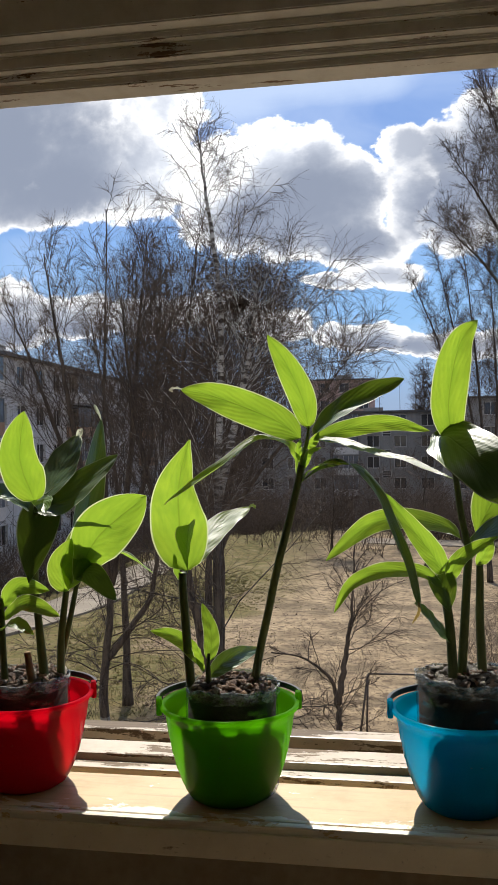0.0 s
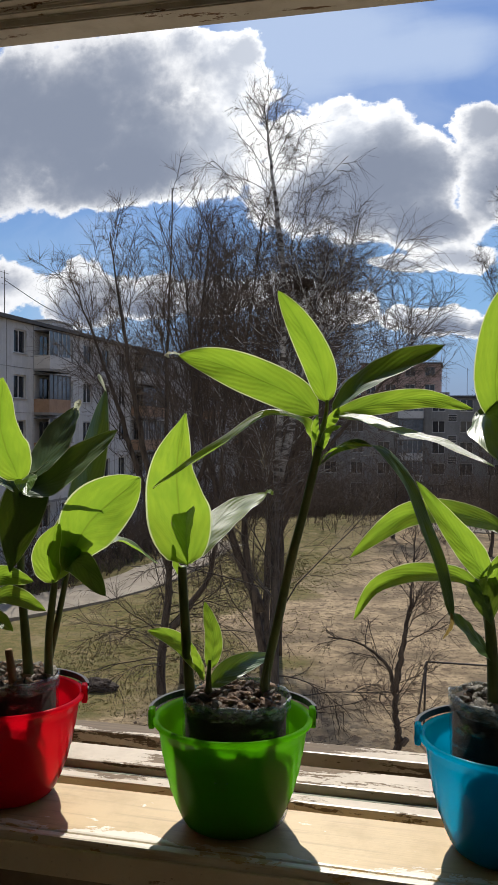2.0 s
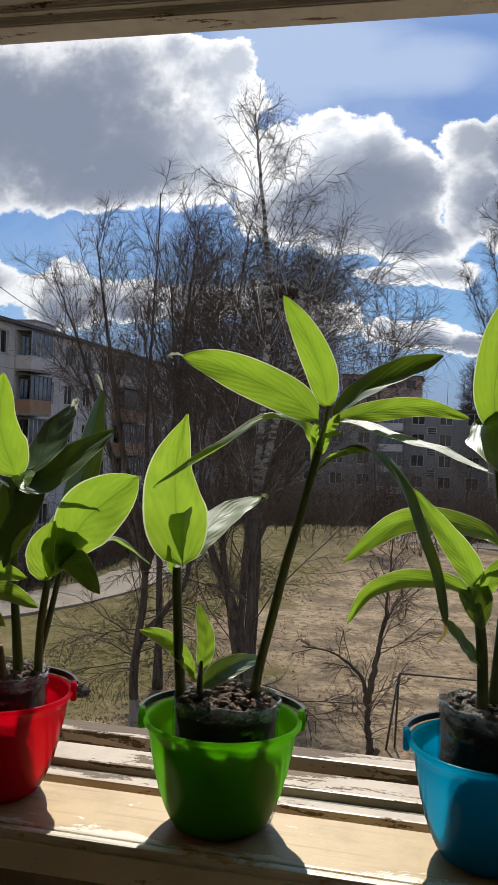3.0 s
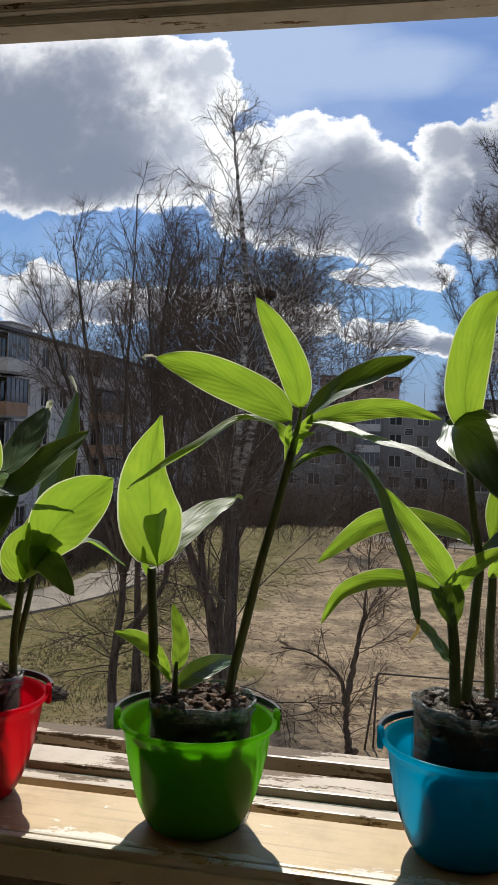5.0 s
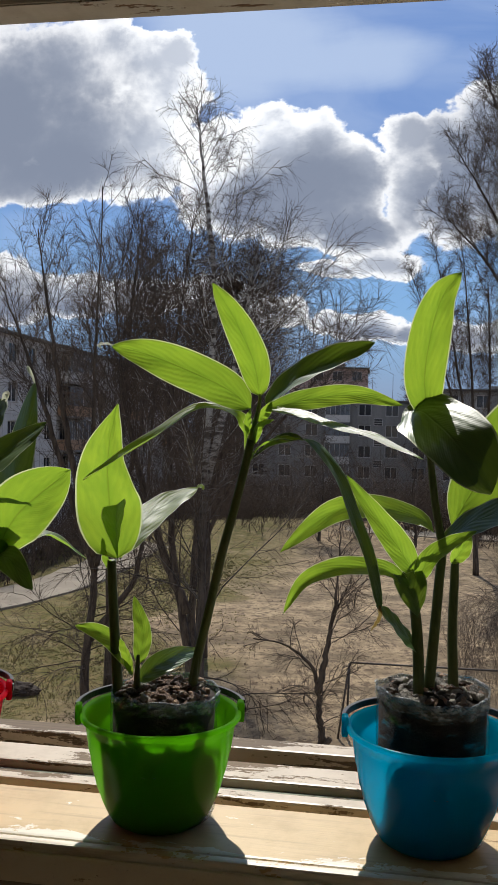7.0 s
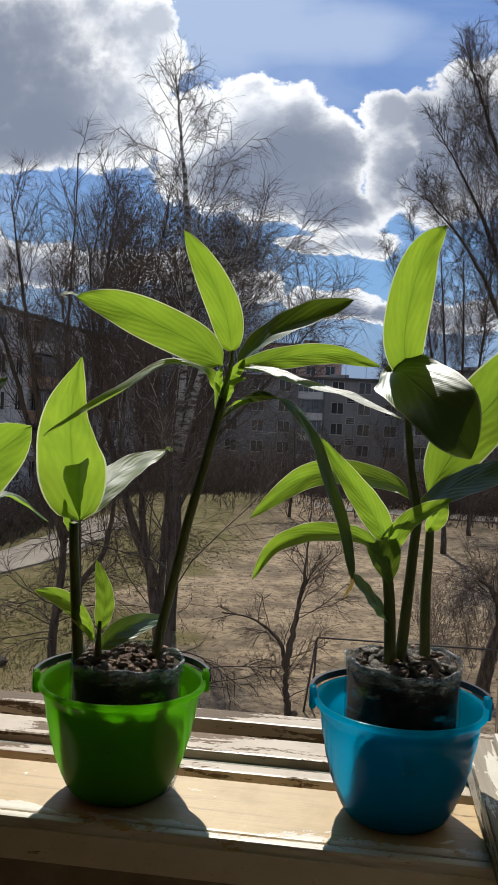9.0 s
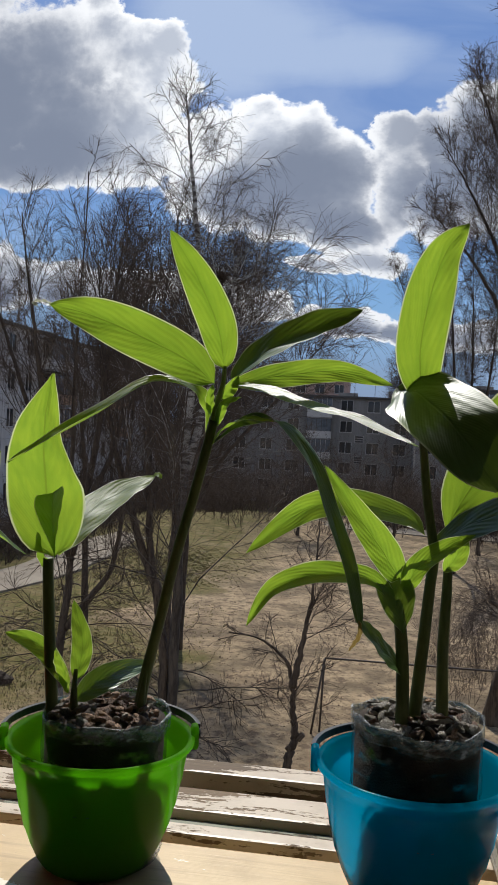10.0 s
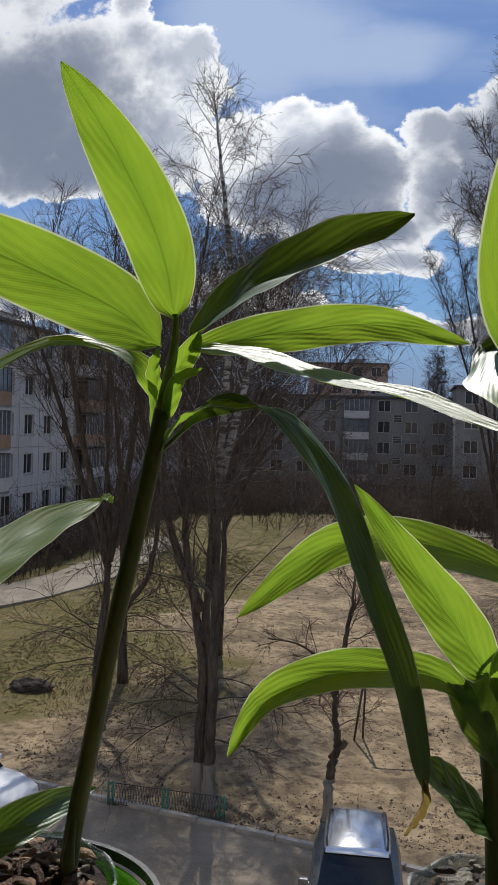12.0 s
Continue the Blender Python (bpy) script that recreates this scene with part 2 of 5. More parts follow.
def leaf_material(name, face, back, glow):
    n = material(name)
    uv = n.t.nodes.new("ShaderNodeTexCoord").outputs["UV"]
    sep = n.t.nodes.new("ShaderNodeSeparateXYZ")
    n.t.links.new(uv, sep.inputs[0])
    across = n.math("ABSOLUTE", n.math("SUBTRACT", n.math("MULTIPLY", sep.outputs[0], 2.0), 1.0))
    along = sep.outputs[1]
    wob = n.math("MULTIPLY", n.noise(coords(n), 30.0, 3.0), 0.5)
    vein = n.math("MULTIPLY", n.math("SINE", n.math("ADD", n.math("SUBTRACT", n.math("MULTIPLY", along, 44.0), n.math("MULTIPLY", across, 25.0)), n.math("MULTIPLY", wob, 15.0))), n.step(n.noise(coords(n), 55.0, 2.0), 0.3, 0.7, (0.25, 1.0)))
    fine = n.math("SINE", n.math("SUBTRACT", n.math("MULTIPLY", along, 260.0), n.math("MULTIPLY", across, 95.0)))
    rib = n.step(across, 0.0, 0.05, (1.0, 0.0))
    blotch = n.noise(coords(n), 22.0, 4.0, 0.6)
    rnd = n.t.nodes.new("ShaderNodeObjectInfo").outputs["Random"]
    streak = n.noise(n.scaled(uv, (9.0, 2.2, 1.0)), 1.0, 3.0, 0.6)
    shade = n.math("ADD", n.math("MULTIPLY", vein, 0.05), n.math("ADD", n.math("MULTIPLY", blotch, 0.5), n.math("MULTIPLY", streak, 0.38)))
    dcol = n.mix(n.step(shade, 0.2, 0.65), face, back)
    tcol = n.mix(n.step(shade, 0.15, 0.7), tuple(c * q for c, q in zip(glow, (0.55, 0.68, 0.7))), glow)
    tcol = n.mix(n.math("MULTIPLY", rnd, 0.35), tcol, tuple(c * s for c, s in zip(glow, (0.72, 0.86, 0.7))))
    tcol = n.mix(n.step(across, 0.0, 0.45, (0.38, 0.0)), tcol, tuple(c * q for c, q in zip(glow, (0.42, 0.6, 0.5))))
    tcol = n.mix(n.math("MULTIPLY", n.step(vein, 0.3, 1.0), 0.10), tcol, tuple(c * 0.5 for c in glow))
    tcol = n.mix(n.math("MULTIPLY", rib, 0.6), tcol, tuple(c * 0.45 for c in glow))
    edge = n.step(across, 0.93, 0.97)
    tcol = n.mix(n.math("MULTIPLY", edge, 0.75), tcol, (0.9, 0.92, 0.6))
    h = n.math("ADD", n.math("MULTIPLY", vein, 0.5), n.math("ADD", n.math("MULTIPLY", fine, 0.08), n.math("MULTIPLY", rib, -1.0)))
    nor = n.bump(h, 0.30, 0.0012)
    tr = n.t.nodes.new("ShaderNodeBsdfTranslucent")
    n.put(tr.inputs[0], tcol), n.put(tr.inputs["Normal"], nor)
    dcol = n.mix(n.math("MULTIPLY", edge, 0.7), dcol, (0.55, 0.6, 0.4))
    pb = principled(n, dcol, n.step(blotch, 0.3, 0.7, (0.41, 0.50)), 0.0, nor, 0.9)
    mx = n.t.nodes.new("ShaderNodeMixShader")
    # per-leaf dimming: shade on a leaf is put in as less light let through
    leaf_dim = n.t.nodes.new("ShaderNodeSeparateColor")
    n.t.links.new(n.t.nodes.new("ShaderNodeObjectInfo").outputs["Color"], leaf_dim.inputs[0])
    n.put(mx.inputs[0], n.math("MULTIPLY", leaf_dim.outputs[0], 0.46))
    n.t.links.new(pb.outputs[0], mx.inputs[1]), n.t.links.new(tr.outputs[0], mx.inputs[2])
    return done(n, mx)


def plastic(name, color, glow):
    """Thin coloured household plastic that lets light through."""
    n = material(name)
    co = coords(n)
    scuff = n.noise(n.scaled(co, (40, 40, 160)), 1.0, 4.0, 0.6)
    dust = n.noise(co, 60.0, 4.0, 0.7)
    col = n.mix(n.step(dust, 0.55, 0.8, (0.0, 0.14)), color, tuple(min(1, c * 0.6 + 0.25) for c in color))
    nor = n.bump(scuff, 0.08, 0.001)
    pb = principled(n, col, n.math("ADD", 0.10, n.math("MULTIPLY", dust, 0.14)), 0.0, nor, 0.27)
    tr = n.t.nodes.new("ShaderNodeBsdfTranslucent")
    tr.inputs[0].default_value = (*glow, 1)
    mx = n.t.nodes.new("ShaderNodeMixShader")
    mx.inputs[0].default_value = 0.72
    n.t.links.new(pb.outputs[0], mx.inputs[1]), n.t.links.new(tr.outputs[0], mx.inputs[2])
    return done(n, mx)


def clear_plastic(name):
    n = material(name)
    co = coords(n)
    fog = n.noise(n.scaled(co, (30, 30, 90)), 1.0, 5.0, 0.65)
    tp = n.t.nodes.new("ShaderNodeBsdfTransparent")
    tp.inputs[0].default_value = (0.86, 0.9, 0.92, 1)
    nor = n.bump(fog, 0.6, 0.004)
    gl = n.t.nodes.new("ShaderNodeBsdfGlossy")
    gl.inputs["Roughness"].default_value = 0.12
    n.put(gl.inputs["Normal"], nor)
    fr = n.t.nodes.new("ShaderNodeFresnel")
    fr.inputs[0].default_value = 1.5
    n.put(fr.inputs["Normal"], nor)
    mx = n.t.nodes.new("ShaderNodeMixShader")
    n.put(mx.inputs[0], n.math("ADD", n.math("MULTIPLY", fr.outputs[0], 0.4), n.step(fog, 0.54, 0.72, (0.0, 0.42)), clamp=True))
    n.t.links.new(tp.outputs[0], mx.inputs[1]), n.t.links.new(gl.outputs[0], mx.inputs[2])
    return done(n, mx)


def fogged_plastic(name):
    """Whitened, scratched edge of a cut bottle."""
    n = material(name)
    co = coords(n)
    a = n.noise(n.scaled(co, (70, 70, 160)), 1.0, 5.0, 0.7)
    tp = n.t.nodes.new("ShaderNodeBsdfTransparent")
    tp.inputs[0].default_value = (0.9, 0.93, 0.94, 1)
    pb = principled(n, (0.62, 0.64, 0.64), 0.25, 0.0, n.bump(a, 0.7, 0.004), 0.6)
    mx = n.t.nodes.new("ShaderNodeMixShader")
    n.put(mx.inputs[0], n.step(a, 0.42, 0.66, (0.08, 0.6)))
    n.t.links.new(tp.outputs[0], mx.inputs[1]), n.t.links.new(pb.outputs[0], mx.inputs[2])
    return done(n, mx)


def pane_glass(name):
    n = material(name)
    tp = n.t.nodes.new("ShaderNodeBsdfTransparent")
    tp.inputs[0].default_value = (0.9, 0.93, 0.92, 1)
    gl = n.t.nodes.new("ShaderNodeBsdfGlossy")
    gl.inputs["Roughness"].default_value = 0.03
    fr = n.t.nodes.new("ShaderNodeFresnel")
    fr.inputs[0].default_value = 1.5
    mx = n.t.nodes.new("ShaderNodeMixShader")
    n.put(mx.inputs[0], fr.outputs[0])
    n.t.links.new(tp.outputs[0], mx.inputs[1]), n.t.links.new(gl.outputs[0], mx.inputs[2])
    return done(n, mx)


def dark_window_glass(name):
    n = material(name)
    co = coords(n)
    col = n.mix(n.noise(co, 0.6, 2.0), (0.012, 0.014, 0.017), (0.05, 0.05, 0.05))
    return done(n, principled(n, col, 0.08, 0.0, None, 0.6))


def chip_material(name, dark, pale):
    """Chips of bark or clay, each of its own tone."""
    n = material(name)
    co = coords(n)
    rnd = n.t.nodes.new("ShaderNodeObjectInfo").outputs["Random"]
    grain = n.noise(co, 3.0, 5.0, 0.7)
    tone = n.math("ADD", n.math("MULTIPLY", rnd, 0.9), n.math("MULTIPLY", n.math("SUBTRACT", grain, 0.42), 0.8), clamp=True)
    return done(n, principled(n, n.mix(tone, dark, pale), 0.7, 0.0, n.bump(grain, 0.7, 0.3), 0.4))


def ground_material():
    """Trodden sandy earth with worn lawn, leaf litter and painted dapples of tree shade."""
    n = material("ground")
    co = coords(n)
    sep = n.t.nodes.new("ShaderNodeSeparateXYZ")
    n.t.links.new(co, sep.inputs[0])
    big, mid, fine, grit = n.noise(co, 0.11, 5.0, 0.6), n.noise(co, 0.7, 6.0, 0.65), n.noise(co, 4.0, 5.0, 0.7), n.noise(co, 22.0, 3.0, 0.7)
    clod_dapple = n.noise(co, 1.9, 6.0, 0.72)
    sand = n.mix(n.step(mid, 0.38, 0.66), (0.35, 0.261, 0.155), (0.195, 0.141, 0.082))
    # clods, darkened further to stand for twig shadows
    sand = n.mix(n.step(clod_dapple, 0.50, 0.60, (0.0, 0.85)), sand, (0.105, 0.072, 0.046))
    sand = n.mix(n.step(fine, 0.5, 0.66, (0.0, 0.7)), sand, (0.10, 0.07, 0.045))
    sand = n.mix(n.step(grit, 0.60, 0.70, (0.0, 0.6)), sand, (0.07, 0.05, 0.034))
    # large dark patches: dappled tree shade painted into the sand colour
    dapple = n.noise(co, 0.33, 4.0, 0.6)
    sand = n.mix(n.step(dapple, 0.46, 0.62, (0.0, 0.65)), sand, (0.105, 0.079, 0.048))
    lawn = n.mix(n.step(clod_dapple, 0.4, 0.62), (0.092, 0.084, 0.021), (0.16, 0.118, 0.046))
    lawn = n.mix(n.step(fine, 0.5, 0.68, (0.0, 0.75)), lawn, (0.055, 0.055, 0.016))
    lawn = n.mix(n.step(grit, 0.55, 0.72, (0.0, 0.7)), lawn, (0.05, 0.045, 0.018))
    side = n.math("ADD", n.math("MULTIPLY", n.math("ADD", sep.outputs[0], 9.0), -0.14), n.math("MULTIPLY", n.math("SUBTRACT", big, 0.5), 3.2))
    near = n.step(n.math("ADD", sep.outputs[1], n.math("MULTIPLY", mid, 5.0)), 26.0, 29.5)
    f = n.math("MULTIPLY", n.step(side, -0.25, 0.3), near)
    f = n.math("ADD", f, n.math("MULTIPLY", n.step(mid, 0.56, 0.7, (0.0, 0.45)), n.step(sep.outputs[1], 50.0, 62.0)), clamp=True)
    bank = n.math("MULTIPLY", n.step(n.math("ABSOLUTE", n.math("ADD", sep.outputs[0], 11.5)), 2.5, 7.0, (1.0, 0.0)), n.step(sep.outputs[1], 46.0, 56.0))
    f = n.math("MAXIMUM", f, n.math("MULTIPLY", bank, n.step(mid, 0.36, 0.6, (0.95, 0.45))))
    col = n.mix(n.math("MULTIPLY", f, n.step(mid, 0.3, 0.55, (0.55, 1.0))), sand, lawn)
    h = n.math("ADD", n.math("MULTIPLY", fine, 0.6), n.math("MULTIPLY", grit, 0.4))
    return done(n, principled(n, col, 0.95, 0.0, n.bump(h, 0.9, 0.06), 0.15))


def bark_material(name, c1, c2, birch=False, wash=False):
    n = material(name)
    co = coords(n)
    a = n.noise(n.scaled(co, (9, 9, 1.6)), 1.0, 5.0, 0.65)
    col = n.mix(n.step(a, 0.35, 0.65), c1, c2)
    if birch:
        sep = n.t.nodes.new("ShaderNodeSeparateXYZ")
        n.t.links.new(co, sep.inputs[0])
        band = n.noise(n.scaled(co, (2.5, 2.5, 9.0)), 1.0, 4.0, 0.7)
        white = n.math("MULTIPLY", n.step(band, 0.44, 0.56, (1.0, 0.0)), n.step(sep.outputs[2], 6.5, 11.0, (0.0, 0.75)))
        col = n.mix(white, col, (0.46, 0.44, 0.40))
    if wash:  # limewashed foot
        sep = n.t.nodes.new("ShaderNodeSeparateXYZ")
        n.t.links.new(co, sep.inputs[0])
        ragged = n.math("ADD", sep.outputs[2], n.math("MULTIPLY", n.math("SUBTRACT", n.noise(co, 6.0, 3.0), 0.5), 0.12))
        lime = n.math("MULTIPLY", n.step(ragged, 1.12, 1.16, (0.85, 0.0)), n.step(a, 0.34, 0.5, (0.45, 1.0)))
        col = n.mix(lime, col, (0.25, 0.235, 0.205))
    return done(n, principled(n, col, 0.9, 0.0, n.bump(a, 0.8, 0.02), 0.2))


def facade_material(name, c1, c2, joint=2.7):
    """Pale precast wall panels with rain streaks."""
    n = material(name)
    co = coords(n)
    streak = n.noise(n.scaled(co, (1.6, 1.6, 0.18)), 1.0, 5.0, 0.65)
    spot = n.noise(co, 3.0, 5.0, 0.6)
    col = n.mix(n.step(n.math("ADD", n.math("MULTIPLY", streak, 0.6), n.math("MULTIPLY", spot, 0.4)), 0.35, 0.65), c1, c2)
    return done(n, principled(n, col, 0.85, 0.0, n.bump(spot, 0.3, 0.02), 0.2))


M = {
    "cream": peeling("cream_paint", (0.66, 0.62, 0.54), (0.54, 0.49, 0.41), (0.13, 0.075, 0.04), (0.25, 0.16, 0.09), 0.40),
    "apron": peeling("apron_paint", (0.86, 0.77, 0.61), (0.78, 0.68, 0.52), (0.30, 0.2, 0.11), (0.45, 0.33, 0.2), 0.36),
    "sill": peeling("sill_paint", (0.63, 0.46, 0.235), (0.50, 0.35, 0.165), (0.22, 0.13, 0.065), (0.36, 0.23, 0.12), 0.36, flakes=True),
    "flaky": peeling("flaky_paint", (0.60, 0.50, 0.37), (0.45, 0.36, 0.25), (0.10, 0.065, 0.035), (0.26, 0.18, 0.10), 0.47),
    "flaky_dark": peeling("weathered_rail", (0.58, 0.48, 0.35), (0.42, 0.33, 0.23), (0.07, 0.045, 0.025), (0.2, 0.14, 0.08), 0.53),
    "flaky_y": peeling("weathered_paint", (0.80, 0.75, 0.63), (0.66, 0.6, 0.48), (0.22, 0.18, 0.13), (0.44, 0.38, 0.29), 0.5, axis=1),
    "flaky_z": peeling("post_paint", (0.55, 0.48, 0.37), (0.4, 0.32, 0.22), (0.12, 0.08, 0.05), (0.25, 0.17, 0.1), 0.5, axis=2),
    "green_groove": peeling("old_green_paint", (0.14, 0.16, 0.10), (0.2, 0.2, 0.14), (0.05, 0.035, 0.02), (0.12, 0.08, 0.05), 0.5),
    "dark_gap": simple("dark_groove", (0.03, 0.02, 0.012), (0.10, 0.065, 0.04), 60.0, 0.9),
    "room_wall": simple("room_wallpaper", (0.86, 0.81, 0.72), (0.82, 0.77, 0.68), 3.0, 0.9),
    "room_floor": simple("room_floorboards", (0.58, 0.45, 0.3), (0.5, 0.37, 0.23), 4.0, 0.5, stretch=(1, 8, 1)),
    # darker copy of the room wall, with the shade below the sill in its colour
    "under_sill": simple("wall_paint_with_shade", (0.42, 0.36, 0.27), (0.3, 0.25, 0.18), 9.0, 0.8),
    "leaf": leaf_material("ginger_leaf", (0.035, 0.085, 0.016), (0.055, 0.125, 0.024), (0.50, 0.70, 0.05)),
    "dry_tip": leaf_material("dry_leaf_tip", (0.55, 0.5, 0.36), (0.65, 0.6, 0.45), (0.85, 0.8, 0.6)),
    "brown_tip": leaf_material("brown_leaf_tip", (0.2, 0.12, 0.05), (0.3, 0.2, 0.08), (0.5, 0.32, 0.1)),
    "fogged": fogged_plastic("fogged_cut_edge"),
    "car_glass": simple("car_window_glass", (0.008, 0.012, 0.02), (0.014, 0.02, 0.03), 2.0, 0.06, 0.01, spec=0.18),
    "grass": simple("worn_grass", (0.085, 0.085, 0.024), (0.19, 0.15, 0.06), 1.5, 0.9),

    "stem": simple("ginger_stem", (0.075, 0.105, 0.026), (0.14, 0.16, 0.05), 60.0, 0.5, stretch=(1, 1, 0.2)),
    "stalk": simple("young_leaf_stalk", (0.22, 0.33, 0.06), (0.3, 0.42, 0.1), 60.0, 0.5),
    "stem_dry": simple("dry_stub", (0.22, 0.13, 0.06), (0.32, 0.2, 0.1), 80.0, 0.8, stretch=(1, 1, 0.2)),
    "green": plastic("green_plastic", (0.12, 0.27, 0.03), (0.34, 0.72, 0.04)),
    "red": plastic("red_plastic", (0.56, 0.02, 0.045), (0.90, 0.035, 0.11)),
    "blue": plastic("blue_plastic", (0.003, 0.18, 0.27), (0.0, 0.67, 0.88)),
    "black": simple("black_plastic", (0.012, 0.012, 0.013), (0.03, 0.03, 0.03), 90.0, 0.35),
    "clear": clear_plastic("clear_bottle"),
    "soil": simple("dark_potting_soil", (0.02, 0.0145, 0.011), (0.065, 0.046, 0.033), 90.0, 0.95, 1.0, 0.004),
    "bark_chip": chip_material("bark_chip", (0.06, 0.026, 0.015), (0.62, 0.40, 0.26)),
    "pebble": chip_material("grey_clay_pebble", (0.05, 0.042, 0.032), (0.60, 0.54, 0.45)),
    "green_mark": simple("raised_green_mark", (0.20, 0.40, 0.12), (0.26, 0.46, 0.17), 200.0, 0.5),
    "blue_mark": simple("raised_blue_mark", (0.09, 0.33, 0.42), (0.13, 0.38, 0.46), 200.0, 0.5),
    "red_mark": simple("raised_red_mark", (0.70, 0.14, 0.14), (0.75, 0.2, 0.19), 200.0, 0.5),
    "glass": pane_glass("pane_glass"),
    "ground": ground_material(),
    "asphalt": simple("worn_asphalt", (0.21, 0.178, 0.138), (0.29, 0.25, 0.195), 0.8, 0.95, 0.5, 0.02, spec=0.1, fine=20.0),
    "road": simple("yard_road", (0.20, 0.16, 0.115), (0.30, 0.245, 0.18), 0.7, 0.95, 0.5, 0.02, spec=0.1, fine=25.0),
    "litter": simple("dead_leaves", (0.06, 0.04, 0.025), (0.15, 0.1, 0.06), 3.0, 0.9),
    "concrete": simple("kerb_concrete", (0.38, 0.35, 0.31), (0.27, 0.245, 0.21), 3.0, 0.9),
    "bark": bark_material("grey_bark", (0.04, 0.031, 0.024), (0.10, 0.078, 0.058)),
    "birch_bark": bark_material("birch_bark", (0.04, 0.034, 0.029), (0.11, 0.095, 0.08), True),
    "birch_washed": bark_material("birch_bark_limewashed", (0.035, 0.029, 0.024), (0.09, 0.075, 0.06), True, True),
    "bark_washed": bark_material("grey_bark_limewashed", (0.04, 0.031, 0.024), (0.10, 0.078, 0.058), False, True),
    "twig": simple("bare_twigs", (0.05, 0.037, 0.029), (0.115, 0.085, 0.063), 2.0, 0.9, spec=0.1),
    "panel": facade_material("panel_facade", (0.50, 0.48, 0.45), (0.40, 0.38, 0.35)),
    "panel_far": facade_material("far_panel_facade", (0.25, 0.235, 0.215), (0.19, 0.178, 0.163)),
    "brick": facade_material("far_red_brick", (0.38, 0.27, 0.235), (0.32, 0.22, 0.19)),
    "roof": simple("roof_felt", (0.07, 0.065, 0.06), (0.11, 0.10, 0.09), 0.6, 0.9),
    "window_dark": dark_window_glass("dark_window_glass"),
    "frame_white": simple("white_frame", (0.46, 0.44, 0.41), (0.37, 0.35, 0.32), 4.0, 0.6),
    "balcony_glass": simple("balcony_glazing", (0.07, 0.08, 0.09), (0.16, 0.17, 0.18), 0.5, 0.1, 0.02),
    "facade_near": simple("sunlit_render", (0.5, 0.46, 0.4), (0.42, 0.38, 0.33), 1.0, 0.9),
    "balcony": simple("balcony_panel", (0.52, 0.49, 0.45), (0.43, 0.40, 0.36), 1.2, 0.8),
    "balcony_rust": simple("ochre_balcony_panel", (0.32, 0.2, 0.12), (0.25, 0.15, 0.09), 1.2, 0.8),
    "metal_dark": simple("dark_steel", (0.05, 0.045, 0.04), (0.10, 0.08, 0.065), 30.0, 0.6, metal=0.4),
    "fence_green": simple("green_fence_paint", (0.02, 0.16, 0.11), (0.04, 0.2, 0.14), 20.0, 0.6),
    "car_dark": simple("dark_car_paint", (0.045, 0.05, 0.06), (0.055, 0.06, 0.072), 3.0, 0.22, 0.02, metal=0.6),
    "car_silver": simple("silver_car_paint", (0.60, 0.61, 0.64), (0.66, 0.67, 0.70), 3.0, 0.2, 0.02, metal=0.75),
    "car_grey": simple("grey_car_paint", (0.16, 0.165, 0.175), (0.19, 0.195, 0.205), 3.0, 0.25, 0.02, metal=0.6),
    "car_white": simple("white_car_paint", (0.78, 0.78, 0.77), (0.74, 0.74, 0.73), 3.0, 0.25, 0.02),
    "rubber": simple("tyre_rubber", (0.015, 0.015, 0.015), (0.03, 0.03, 0.03), 30.0, 0.85),
}


# ---- building blocks ----
def part(name, bm, mat, parent=None, label="", smooth=False, m=None):
    """Links a bmesh as one mesh object under a thing."""
    me = bpy.data.meshes.new(name)
    bm.normal_update()
    bm.to_mesh(me)
    bm.free()
    me.materials.append(M[mat])
    if smooth:
        me.shade_smooth()
    ob = new(name, me)
    ob.parent = parent
    if m is not None:
        ob.matrix_local = m
    if label:
        tagged(ob, label)
    return ob


def thing(name, label, category, at=(0, 0, 0), group="", kind="", turn=0.0):
    ob = new(name)
    ob.empty_display_size = 0.05
    ob.matrix_world = pose(*at, 0, 0, turn)
    return tagged(ob, label, category, group, kind)


def box(bm, x0, x1, y0, y1, z0, z1, bevel=0.0):
    vs = [bm.verts.new((x, y, z)) for x in (x0, x1) for y in (y0, y1) for z in (z0, z1)]
    fs = [bm.faces.new([vs[i] for i in q]) for q in ((0, 1, 3, 2), (4, 6, 7, 5), (0, 4, 5, 1), (2, 3, 7, 6), (0, 2, 6, 4), (1, 5, 7, 3))]
    if bevel:
        es = {e for f in fs for e in f.edges}
        bmesh.ops.bevel(bm, geom=list(es), offset=bevel, segments=2, affect="EDGES", profile=0.6)
    return bm


def slab(x0, x1, y0, y1, z0, z1, bevel=0.0):
    return box(bmesh.new(), x0, x1, y0, y1, z0, z1, bevel)


def lathe(profile, steps=48, wobble=None):
    bm = bmesh.new()
    rings = []
    for i in range(steps):
        a = 2 * math.pi * i / steps
        ring = []
        for j, (r, z) in enumerate(profile):
            dr, dz = wobble(a, j) if wobble else (0, 0)
            ring.append(bm.verts.new(((r + dr) * math.cos(a), (r + dr) * math.sin(a), z + dz)))
        rings.append(ring)
    for i in range(steps):
        a, b = rings[i], rings[(i + 1) % steps]
        for j in range(len(profile) - 1):
            bm.faces.new((a[j], b[j], b[j + 1], a[j + 1]))
    bmesh.ops.remove_doubles(bm, verts=bm.verts, dist=1e-5)
    return bm


def bezier(points, n):
    """Points along a curve that passes near the given control points (Catmull-Rom)."""
    p = [Vector(q) for q in points]
    p = [2 * p[0] - p[1]] + p + [2 * p[-1] - p[-2]]
    out = []
    for i in range(1, len(p) - 2):
        for k in range(n):
            t = k / n
